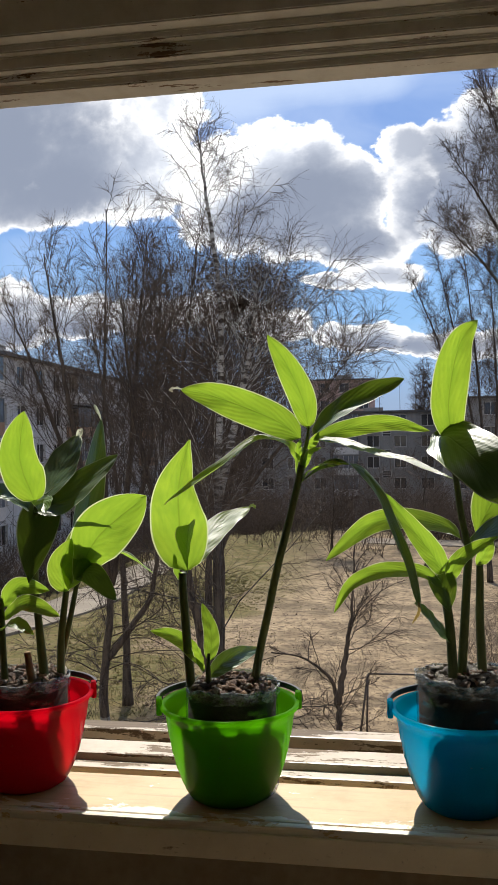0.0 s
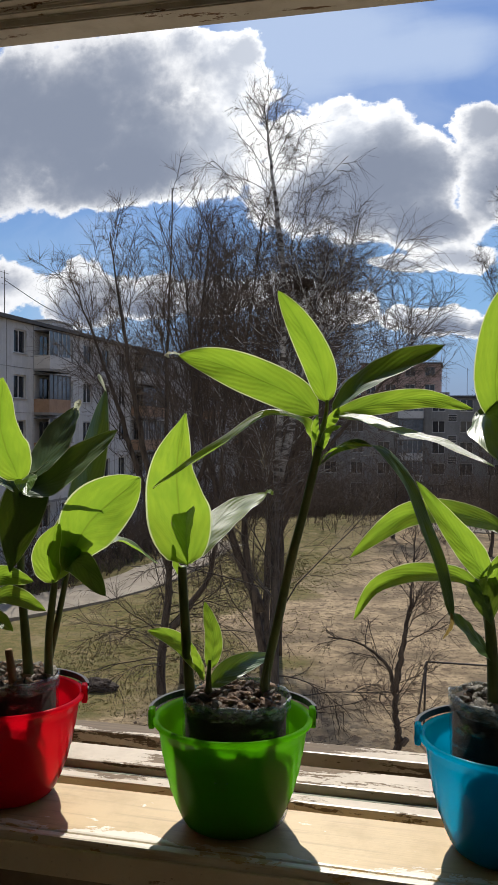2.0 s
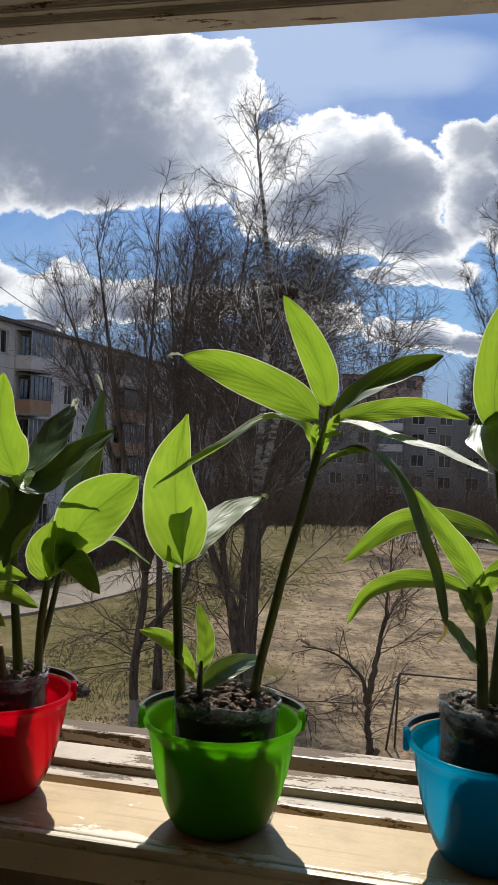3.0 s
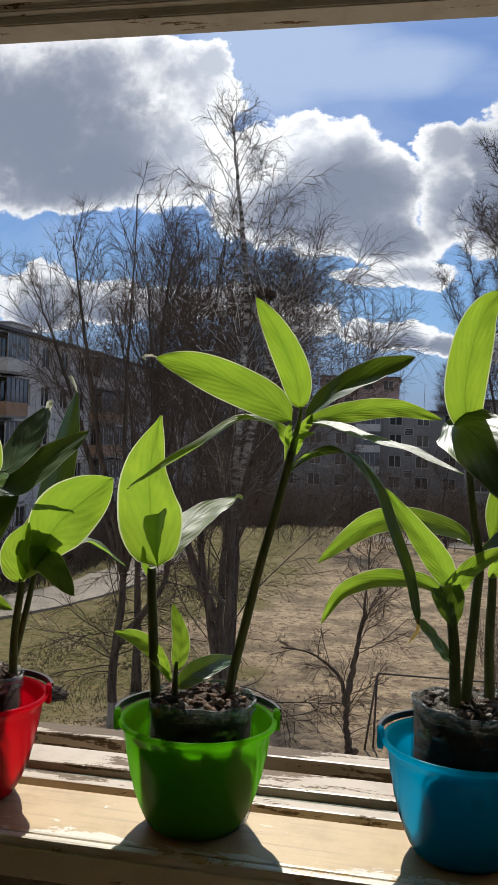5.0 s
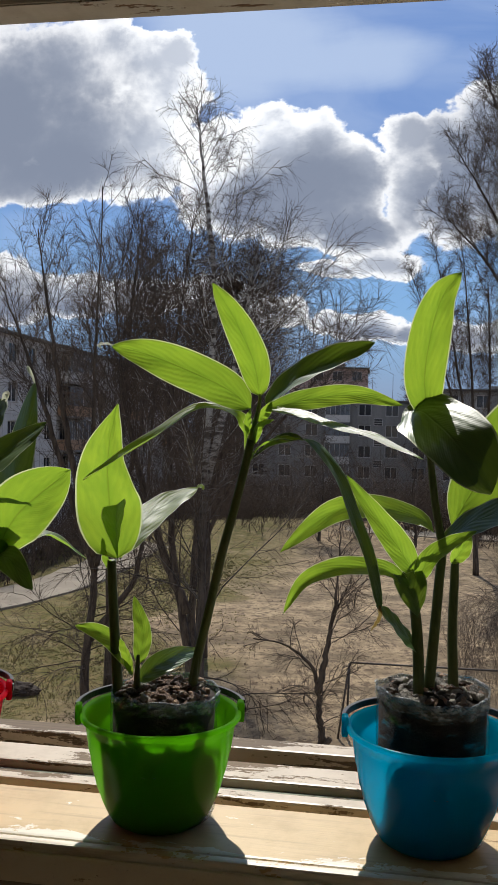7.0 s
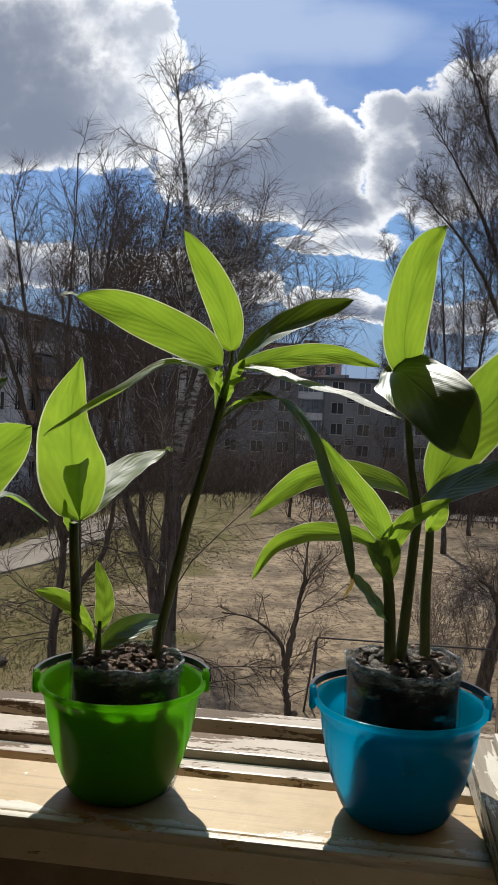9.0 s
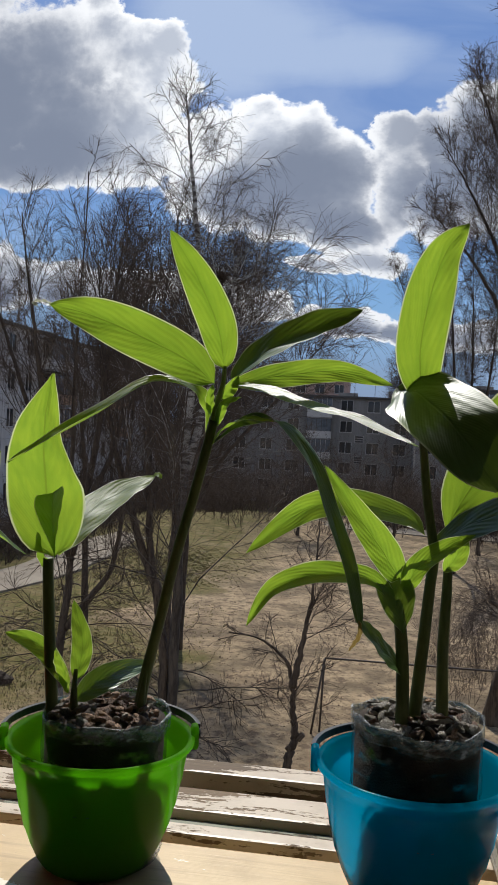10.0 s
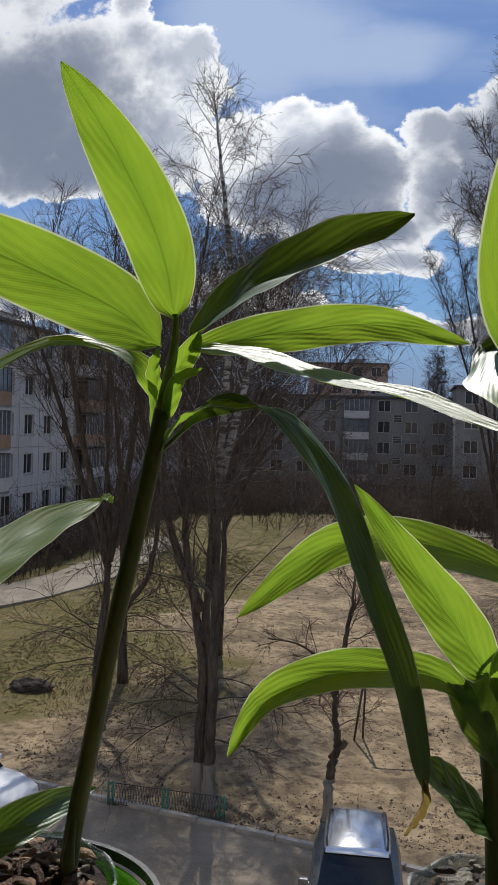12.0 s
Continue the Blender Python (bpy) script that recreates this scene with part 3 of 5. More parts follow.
            a, b, c, d = p[i - 1:i + 3]
            out.append(0.5 * ((2 * b) + (c - a) * t + (2 * a - 5 * b + 4 * c - d) * t * t + (3 * b - 3 * c + d - a) * t ** 3))
    out.append(p[-2].copy())
    return out


def tube_into(verts, faces, pts, r0, r1, sides, cap=False, radii=None):
    """Appends a tapered tube along pts to plain lists."""
    n = len(pts)
    ref = Vector((0.31, 0.83, 0.46))
    start = len(verts)
    for i, p in enumerate(pts):
        d = (pts[min(i + 1, n - 1)] - pts[max(i - 1, 0)]).normalized()
        a = d.cross(ref)
        if a.length < 1e-3:
            a = d.cross(Vector((1, 0, 0)))
        a.normalize()
        b = d.cross(a)
        r = radii[i] if radii else r0 + (r1 - r0) * i / max(1, n - 1)
        for k in range(sides):
            w = 2 * math.pi * k / sides
            verts.append(p + (a * math.cos(w) + b * math.sin(w)) * r)
    for i in range(n - 1):
        for k in range(sides):
            k2 = (k + 1) % sides
            s = start + i * sides
            faces.append((s + k, s + k2, s + sides + k2, s + sides + k))
    if cap:
        faces.append(tuple(start + k for k in range(sides))[::-1])
        faces.append(tuple(start + (n - 1) * sides + k for k in range(sides)))


def raw(name, verts, faces, mat, parent=None, label="", smooth=True):
    me = bpy.data.meshes.new(name)
    me.from_pydata([tuple(v) for v in verts], [], faces)
    me.materials.append(M[mat])
    if smooth:
        me.shade_smooth()
    ob = new(name, me)
    ob.parent = parent
    if label:
        tagged(ob, label)
    return ob


def tube(name, pts, r0, r1, mat, parent=None, sides=8, label="", radii=None):
    v, f = [], []
    tube_into(v, f, [Vector(p) for p in pts], r0, r1, sides, True, radii)
    return raw(name, v, f, mat, parent, label)


# ---- window and room ----
X0, X1 = -1.9, 2.1  # room side walls
WL, WR = -0.509, 1.25  # window opening in the wall
GROUND = -9.0


def window_setting():
    # wall round the opening, room shell
    wall = tagged(part("wall_window", slab(X0, WL - 0.06, 0.03, 0.40, -0.9, 1.75), "room_wall"), "plain dim interior wall beside the window", "wall", kind="structure")
    part("wall_piece", slab(WR + 0.06, X1, 0.03, 0.40, -0.9, 1.75), "room_wall", wall)
    # strip below the sill, its shade painted in
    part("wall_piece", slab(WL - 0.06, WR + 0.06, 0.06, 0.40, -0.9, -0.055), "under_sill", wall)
    part("wall_piece", slab(WL - 0.06, WR + 0.06, 0.03, 0.40, 1.42, 1.75), "room_wall", wall)
    for name, b, mat in (("wall_back", (X0, X1, -3.6, -3.5, -0.9, 1.75), "room_wall"), ("wall_left", (X0 - 0.1, X0, -3.6, 0.40, -0.9, 1.75), "room_wall"), ("wall_right", (X1, X1 + 0.1, -3.6, 0.40, -0.9, 1.75), "room_wall"), ("floor", (X0, X1, -3.5, 0.06, -1.0, -0.9), "room_floor"), ("ceiling", (X0, X1, -3.5, 0.40, 1.75, 1.85), "room_wall")):
        tagged(part(name, slab(*b), mat), "plain painted room surface in shade", name.split("_")[0], kind="structure")
    # the house front round this window
    front = thing("house_front", "sunlit rendered front of the home block", "wall", kind="structure")
    for b in ((-30, X0 - 0.1, 0.03, 0.401, -9.2, 6.0), (X1 + 0.1, 30, 0.03, 0.401, -9.2, 6.0), (X0 - 0.1, X1 + 0.1, 0.03, 0.401, -9.2, -1.0), (X0 - 0.1, X1 + 0.1, 0.03, 0.401, 1.85, 6.0)):
        part("front_wall", slab(*b), "facade_near", front)
    # window frame members
    win = thing("window_1", "old cream painted wooden double window standing open", "window", kind="structure")
    # head: a stepped moulding, seen from below
    prof = [(0.385, 1.38), (0.385, 1.146), (0.322, 1.146), (0.322, 1.16), (0.304, 1.16), (0.304, 1.17), (0.2817, 1.17), (0.2817, 1.1927), (0.2636, 1.1927), (0.2636, 1.205), (0.2317, 1.205), (0.2317, 1.288), (0.16, 1.288), (0.16, 1.38)]
    bm = bmesh.new()
    a = [bm.verts.new((WL - 0.05, y, z)) for y, z in prof]
    b = [bm.verts.new((WR + 0.05, y, z)) for y, z in prof]
    bm.faces.new(a), bm.faces.new(b[::-1])
    for i in range(len(prof)):
        j = (i + 1) % len(prof)
        bm.faces.new((a[i], b[i], b[j], a[j]))
    edges = [e for e in bm.edges if abs(e.verts[0].co.x - e.verts[1].co.x) > 1]
    bmesh.ops.recalc_face_normals(bm, faces=bm.faces)
    bmesh.ops.bevel(bm, geom=edges, offset=0.0025, segments=2, affect="EDGES")
    part("head_moulding", bm, "cream", win, "stepped cream moulding with flaking paint")
    part("head_casing", slab(WL - 0.05, WR + 0.05, 0.05, 0.158, 1.31, 1.42, 0.003), "cream", win)
    # sill members from the room outwards
    rows = [("sill_nosing", 0.0, 0.0135, -0.030, -0.0004, "sill"), ("inner_sill_board", 0.0155, 0.149, -0.030, 0.0, "sill"), ("rebate_strip", 0.177, 0.204, -0.03, -0.002, "flaky"), ("groove_strip", 0.206, 0.237, -0.03, -0.013, "green_groove"), ("rebate_strip", 0.239, 0.305, -0.03, -0.002, "flaky"), ("outer_rail", 0.340, 0.385, -0.03, 0.005, "flaky_dark")]
    for name, y0, y1, z0, z1, mat in rows:
        part(name, slab(WL - 0.05, WR + 0.05, y0, y1, z0, z1, 0.004), mat, win)
    part("sill_groove", slab(WL - 0.05, WR + 0.05, 0.10, 0.384, -0.05, -0.0305), "dark_gap", win)
    part("groove_strip", slab(WL - 0.05, WR + 0.05, 0.152, 0.174, -0.03, -0.022, 0.003), "dark_gap", win)
    part("groove_strip", slab(WL - 0.05, WR + 0.05, 0.308, 0.337, -0.03, -0.022, 0.003), "dark_gap", win)
    part("sill_apron", slab(WL - 0.05, WR + 0.05, 0.002, 0.06, -0.052, -0.0305, 0.003), "apron", win, "shaded apron board with chipped paint")
    part("sill_lip", slab(WL - 0.05, WR + 0.05, -0.004, 0.0015, -0.048, -0.012, 0.002), "apron", win)
    # jambs and the middle post
    part("jamb", slab(WL - 0.055, WL, 0.06, 0.384, 0.0052, 1.30, 0.004), "flaky_z", win)
    part("jamb", slab(WR, WR + 0.055, 0.06, 0.384, 0.0052, 1.30, 0.004), "flaky_z", win)
    part("mullion", slab(0.492, 0.5145, 0.30, 0.383, 0.0052, 1.16, 0.004), "flaky_z", win, "bare worn wooden post between the casements")
    hinge = part("hinge", lathe([(0, 0), (0.007, 0), (0.007, 0.06), (0, 0.06)], 12), "frame_white", win, "white painted hinge", True, pose(0.484, 0.33, 0.41))
    part("hinge_leaf", slab(0.002, 0.022, -0.002, 0.003, 0.005, 0.055, 0.001), "frame_white", hinge)
    # closed casement beyond the post
    sash = thing("casement_window", "closed wooden casement with one clear pane", "window")
    for nm, b in (("stile", (0.517, 0.56, 0.33, 0.375, 0.01, 1.115)), ("stile", (1.19, 1.245, 0.33, 0.375, 0.01, 1.115)), ("rail", (0.5605, 1.1895, 0.33, 0.375, 0.01, 0.07)), ("rail", (0.5605, 1.1895, 0.33, 0.375, 1.05, 1.115))):
        part(nm, slab(*b, 0.004), "flaky_z", sash)
    g = part("pane", slab(0.558, 1.192, 0.350, 0.354, 0.066, 1.054), "glass", sash)
    g.visible_shadow = False
    # inner casement, swung open into the room
    leaf_ = thing("open_casement", "weathered wooden casement swung open into the room", "window")
    for nm, b in (("rail", (0.432, 0.468, -0.36, 0.262, 0.004, 0.042)), ("stile", (0.4875, 0.4915, 0.225, 0.262, 0.052, 1.1)), ("stile", (0.436, 0.500, -0.42, -0.361, 0.004, 1.1)), ("rail", (0.436, 0.500, -0.3605, 0.2045, 1.03, 1.1))):
        part(nm, slab(*b, 0.003), "flaky_y" if nm == "rail" else "flaky_z", leaf_)
    part("glazing_bead", slab(0.4715, 0.486, -0.36, 0.262, 0.004, 0.050, 0.002), "flaky_y", leaf_)
    part("glazing_bead", slab(0.4895, 0.503, -0.36, 0.262, 0.004, 0.044, 0.002), "flaky_y", leaf_)
    g = part("pane", slab(0.4866, 0.4892, -0.362, 0.206, 0.03, 1.035), "glass", leaf_)
    g.visible_shadow = False


window_setting()


# ---- buckets, bottles, plants ----
RIM = 0.137


def bucket(color, label, at, turn):
    ob = thing("bucket", label, "bucket", at, "three plant buckets", turn=turn)
    t = 0.0016
    outer = [(0.0, 0.0), (0.043, 0.0), (0.052, 0.0015), (0.059, 0.006), (0.0645, 0.014), (0.071, 0.028), (0.0772, 0.045), (0.0783, 0.0468), (0.0829, 0.066), (0.0841, 0.068), (0.0878, 0.090), (0.0889, 0.0918), (0.0925, 0.116), (0.0945, 0.1285)]
    lip = [(0.0985, 0.1290), (0.1005, 0.1310), (0.1008, 0.1345), (0.0990, 0.1370), (0.0955, 0.1365), (0.0935, 0.1345)]
    inner = [(r - t, z + (t if i < 4 else 0)) for i, (r, z) in list(enumerate(outer))[:0:-1]] + [(0.0, t)]
    part("body", lathe(outer + lip + inner, 72), color, ob, smooth=True)
    for s in (-1, 1):
        ear = slab(-0.005, 0.0035, -0.009, 0.009, -0.006, 0.020, 0.004)
        part("handle_ear", ear, color, ob, smooth=True, m=pose(s * 0.1015, 0, 0.127, 0, 0, 0))
    # the bail handle lies back on the rim
    v, f = [], []
    pts = [Vector((0.1045 * math.cos(a), 0.1045 * math.sin(a), 0.1428 - 0.002 * math.sin(a))) for a in np.linspace(math.radians(2), math.radians(178), 40)]
    n = len(pts)
    for i, p in enumerate(pts):
        r = Vector((p.x, p.y, 0)).normalized()
        for dr, dz in ((-0.0022, -0.0045), (0.0022, -0.0045), (0.0022, 0.0035), (-0.0022, 0.0035)):
            v.append(p + r * dr + Vector((0, 0, dz)))
    for i in range(n - 1):
        for k in range(4):
            f.append((i * 4 + k, i * 4 + (k + 1) % 4, i * 4 + 4 + (k + 1) % 4, i * 4 + 4 + k))
    f += [(0, 1, 2, 3), (4 * n - 1, 4 * n - 2, 4 * n - 3, 4 * n - 4)]
    h = raw("handle", v, f, "black", ob, "black plastic bail handle folded back", False)
    for s in (-1, 1):
        part("handle_end", lathe([(0, -0.002), (0.0055, -0.002), (0.006, 0), (0.0055, 0.002), (0, 0.002)], 14), "black", h, m=pose(s * 0.1045, 0, 0.137, 0, 90, 0))
    # small moulded mark on the wall: plain bars
    for i, (w, z) in enumerate(((0.016, 0.098), (0.013, 0.091), (0.016, 0.084), (0.011, 0.077))):
        r = 0.0835 + (z - 0.072) * 0.203 + 0.0003
        bmk = bmesh.new()
        box(bmk, -w / 2, w / 2, -r - 0.0004, -r + 0.0006, z, z + 0.0035)
        part("moulded_bar", bmk, color + "_mark", ob, m=pose(0, 0, 0, 0, 0, -turn + 6))
    return ob


def chip_mesh(seed, flat):
    rng = random.Random(seed)
    bm = bmesh.new()
    bmesh.ops.create_icosphere(bm, subdivisions=2, radius=1.0)
    ax, ay = rng.uniform(0.8, 1.2), rng.uniform(0.5, 0.85)
    for v in bm.verts:
        q = 1 + 0.35 * noise.noise(v.co * 1.3 + Vector((seed, 0, 0))) + rng.uniform(-0.09, 0.09)
        v.co = Vector((v.co.x * ax, v.co.y * ay, v.co.z * flat)) * q
    me = bpy.data.meshes.new("chip")
    bm.to_mesh(me)
    bm.free()
    return me


def bottle(label, at, top, soil, seed, bark=3):
    rng = random.Random(seed)
    ob = thing("bottle_planter", label, "planter", at, "cut bottles in the buckets")
    W = 1.06
    ph = [rng.uniform(0, 6.28) for _ in range(4)]

    def wob(a, j):
        if j >= len(prof) - 3:
            return 0.0012 * math.sin(3 * a + ph[0]) + 0.0008 * math.sin(7 * a + ph[1]), 0.0025 * math.sin(2 * a + ph[2]) + 0.0016 * math.sin(9 * a + ph[3])
        return 0.0006 * math.sin(5 * a + j + ph[1]), 0.0

    prof = [(0.0, 0.0), (0.05, 0.0), (0.060, 0.006), (0.0635, 0.016)]
    z = 0.026
    while z < top - 0.022:
        prof += [(0.0635, z), (0.0615, z + 0.004), (0.0635, z + 0.008)]
        z += 0.026
    prof += [(0.0635, top - 0.012), (0.0637, top - 0.004), (0.0637, top), (0.0628, top), (0.0628, top - 0.008)]
    prof = [(r * W, z_) for r, z_ in prof]
    part("shell", lathe(prof, 48, wob), "clear", ob, "clear ribbed plastic with a rough cut edge", True)
    part("cut_rim", lathe([(0.0645 * W, top - 0.016), (0.0648 * W, top - 0.006), (0.0652 * W, top + 0.0012), (0.0632 * W, top + 0.0015), (0.0630 * W, top - 0.005)], 48, lambda a, j: (0.0012 * math.sin(3 * a + ph[0]) + 0.0008 * math.sin(7 * a + ph[1]), 0.0025 * math.sin(2 * a + ph[2]) + 0.0016 * math.sin(9 * a + ph[3]))), "fogged", ob, "whitened cut edge", True)
    part("soil", lathe([(0, 0.002), (0.056, 0.004), (0.0625, 0.02), (0.0645, soil - 0.003), (0.05, soil), (0.03, soil + 0.002), (0, soil + 0.001)], 32, lambda a, j: (0, 0.0015 * math.sin(4 * a + j) if j > 3 else 0)), "soil", ob, smooth=True)
    chips = [chip_mesh(seed * 10 + k, 0.55) for k in range(4)]
    for k in range(120):
        r, a = 0.059 * math.sqrt(rng.random()), rng.uniform(0, 6.283)
        s = rng.uniform(0.0035, 0.0092)
        me = chips[k % 4]
        c = new("bark_chip" if k % 4 < bark else "pebble", me)
        if not me.materials:
            me.materials.append(M["bark_chip" if k % 4 < bark else "pebble"])
        c.parent = ob
        c.matrix_local = pose(r * math.cos(a), r * math.sin(a), soil + 0.002 + s * 0.35 + 0.006 * (1 - (r / 0.055) ** 2), rng.uniform(-40, 40), rng.uniform(-40, 40), rng.uniform(0, 360)) @ Matrix.Diagonal((s * rng.uniform(0.7, 1.5), s * rng.uniform(0.5, 1.1), s * rng.uniform(0.5, 1.1), 1))
    return ob


def leaf(parent, ctrl, width, face=(0, -1, 0.15), fold=0.18, peak=0.42, twist=0.0, wave=0.5, name="leaf", mat="leaf", curl=0.0, point=0.75, thin=1.0):
    """A lance-shaped leaf along control points. face: where its upper side looks; fold: how far the halves rise; twist: degrees from base to tip."""
    n, m = 22, 4
    cl = bezier(ctrl, max(4, n // (len(ctrl) - 1)))
    n = len(cl)
    face = Vector(face).normalized()
    wave = 0.1 if name == "sheath" else wave
    k1 = peak / (1 - peak)
    verts, faces, uvs = [], [], []
    top = (peak ** (0.75 * k1)) * ((1 - peak) ** point)
    for i, p in enumerate(cl):
        t = i / (n - 1)
        d = (cl[min(i + 1, n - 1)] - cl[max(i - 1, 0)]).normalized()
        nn = (face - d * face.dot(d))
        nn = nn.normalized() if nn.length > 1e-4 else Vector((0, 0, 1))
        nn = Matrix.Rotation(radians(twist * (t - 0.3)), 3, d) @ nn
        side = d.cross(nn)
        w = width / 2 * max(0.02, (max(t, 1e-4) ** (0.75 * k1)) * ((1 - t) ** point) / top)
        for j in range(-m, m + 1):
            s = j / m
            lift = fold * abs(s) * w + curl * s * s * w + wave * width * 0.06 * s * math.sin(9 * t + 2 * s) + 0.0008 * math.sin(26 * t - 5 * abs(s))
            verts.append(p + side * (s * w * math.cos(fold * 0.6)) + nn * lift)
            uvs.append((0.5 + 0.5 * s, t))
    k = 2 * m + 1
    for i in range(n - 1):
        for j in range(k - 1):
            faces.append((i * k + j, i * k + j + 1, i * k + k + j + 1, i * k + k + j))
    ob = raw(name, verts, faces, mat, parent)
    # values below 1 darken the leaf, standing for shade from its neighbours
    ob.color = (thin, thin, thin, 1)
    lay = ob.data.uv_layers.new(name="uv")
    for lp in ob.data.loops:
        lay.data[lp.index].uv = uvs[lp.vertex_index]
    return ob


def stem(parent, ctrl, r0, r1, name="stem", mat="stem"):
    return tube(name, bezier(ctrl, 8), r0, r1, mat, parent, 10)


def plant(label):
    return thing("ginger_plant", label, "plant", (0, 0, 0), "plants on the sill")


GREEN_AT, BLUE_AT, RED_AT = (0.004, 0.092, 0.0), (0.336, 0.100, 0.0), (-0.312, 0.097, 0.0)
bucket("green", "translucent green plastic bucket with a black handle", GREEN_AT, 16)
bucket("blue", "translucent blue plastic bucket with a black handle", BLUE_AT, 3)
bucket("red", "translucent red plastic bucket with a black handle", RED_AT, 22)
bottle("cut clear plastic bottle with bark and soil in the green bucket", (0.006, 0.098, 0.0018), 0.159, 0.1545, 1)
bottle("cut clear plastic bottle with pebbles and soil in the blue bucket", (0.338, 0.106, 0.0018), 0.181, 0.1765, 2, 1)
bottle("cut clear plastic bottle with dark soil in the red bucket", (-0.318, 0.105, 0.0018), 0.158, 0.1535, 3)

# tall leaning plant in the green bucket
a = plant("tall leaning ginger plant with long bright green leaves")
stem(a, [(0.034, 0.125, 0.141), (0.043, 0.115, 0.193), (0.061, 0.098, 0.265), (0.079, 0.08, 0.337), (0.097, 0.062, 0.397), (0.11, 0.05, 0.445), (0.119, 0.042, 0.48)], 0.0066, 0.0050)
stem(a, [(0.119, 0.042, 0.48), (0.124, 0.036, 0.504)], 0.0044, 0.0030, "stem_top", "stalk")
stem(a, [(0.124, 0.036, 0.501), (0.129, 0.028, 0.519), (0.131, 0.02, 0.533)], 0.0030, 0.0018, "leaf_stalk", "stalk")
leaf(a, [(0.131, 0.02, 0.53), (0.124, 0.008, 0.57), (0.106, -0.014, 0.613), (0.085, -0.038, 0.649)], 0.037, (0.15, -1, -0.25), 0.14, 0.40, wave=0.8)
leaf(a, [(0.119, 0.036, 0.516), (0.088, 0.04, 0.539), (0.034, 0.032, 0.563), (-0.005, 0.014, 0.577), (-0.04, -0.002, 0.584)], 0.048, (-0.15, -0.95, 0.1), 0.16, 0.42, wave=0.8)
leaf(a, [(0.137, 0.034, 0.518), (0.17, 0.045, 0.551), (0.212, 0.056, 0.574), (0.259, 0.065, 0.597)], 0.046, (-0.32, -0.57, 0.76), 0.32, 0.42, thin=0.3, twist=40, wave=0.7)
leaf(a, [(0.135, 0.036, 0.515), (0.182, 0.075, 0.529), (0.237, 0.09, 0.536), (0.293, 0.079, 0.524)], 0.027, (0.0, -0.95, 0.1), 0.22, 0.42)
leaf(a, [(0.14, 0.03, 0.515), (0.177, 0.018, 0.51), (0.221, -0.02, 0.496), (0.262, -0.065, 0.486), (0.31, -0.141, 0.467)], 0.024, (0.11, -0.35, 0.93), 0.12, 0.28, twist=10)
leaf(a, [(0.115, 0.05, 0.453), (0.131, 0.03, 0.471), (0.158, 0.0, 0.482), (0.186, -0.018, 0.481)], 0.01, (0.3, -0.6, 0.6), 0.3, 0.4, name="sheath")
leaf(a, [(0.115, 0.05, 0.455), (0.153, 0.01, 0.48), (0.191, -0.018, 0.481), (0.22, -0.022, 0.452), (0.24, -0.024, 0.407), (0.257, -0.024, 0.361), (0.27, -0.024, 0.317), (0.273, -0.025, 0.3)], 0.03, (0.88, -0.38, 0.27), 0.12, 0.62, thin=0.14)
leaf(a, [(0.111, 0.05, 0.467), (0.111, 0.046, 0.494), (0.094, 0.04, 0.511), (0.059, 0.02, 0.514), (0.02, -0.02, 0.482), (-0.021, -0.05, 0.452), (-0.046, -0.07, 0.433)], 0.022, (-0.4, -0.5, 0.8), 0.35, 0.55)
leaf(a, [(0.121, 0.042, 0.474), (0.131, 0.03, 0.495), (0.148, 0.02, 0.503)], 0.01, (0.3, -0.8, 0.4), 0.3, 0.4, name="sheath")
leaf(a, [(0.118, 0.042, 0.483), (0.116, 0.034, 0.5), (0.119, 0.03, 0.515)], 0.011, (-0.3, -0.9, 0.1), 0.3, 0.4, name="sheath")
leaf(a, [(0.127, 0.036, 0.501), (0.137, 0.03, 0.512), (0.144, 0.026, 0.524)], 0.013, (0.2, -0.95, 0.1), 0.3, 0.4, name="sheath")
stem(a, [(0.04, 0.115, 0.144), (0.042, 0.11, 0.181), (0.05, 0.107, 0.222)], 0.0065, 0.0008, "shoot")
leaf(a, [(-0.038, -0.003, 0.584), (-0.045, -0.008, 0.585), (-0.051, -0.012, 0.583), (-0.048, -0.012, 0.58)], 0.006, (-0.3, -0.6, 0.7), 0.6, 0.4, name="dry_tip", mat="dry_tip")
leaf(a, [(0.272, -0.025, 0.306), (0.272, -0.025, 0.294), (0.268, -0.025, 0.286), (0.264, -0.025, 0.278)], 0.006, (0.6, -0.8, 0.1), 0.8, 0.35, name="dry_tip", mat="brown_tip")

# short plant in the green bucket
b = plant("short ginger plant with one broad upright leaf")
stem(b, [(-0.054, 0.1, 0.138), (-0.06, 0.097, 0.222), (-0.064, 0.093, 0.295), (-0.064, 0.09, 0.322)], 0.0070, 0.0056)
leaf(b, [(-0.057, 0.09, 0.326), (-0.064, 0.075, 0.397), (-0.052, 0.03, 0.457), (-0.022, -0.034, 0.514)], 0.084, (0.05, -1, 0.0), 0.2, 0.40, point=1.05, wave=0.9)
leaf(b, [(-0.055, 0.085, 0.323), (-0.048, 0.055, 0.363), (-0.036, 0.02, 0.399)], 0.03, (0, -0.5, 0.87), 0.5, 0.66, name="sheath", point=0.28)
leaf(b, [(-0.054, 0.094, 0.325), (-0.045, 0.145, 0.362), (-0.023, 0.198, 0.386), (0.012, 0.24, 0.409)], 0.050, (0.11, -0.35, 0.93), 0.06, 0.48, wave=0.8)
leaf(b, [(0.011, 0.239, 0.408), (0.016, 0.24, 0.409), (0.021, 0.24, 0.405)], 0.010, (-0.1, -0.4, 0.9), 0.3, 0.4, name="leaf_tip")
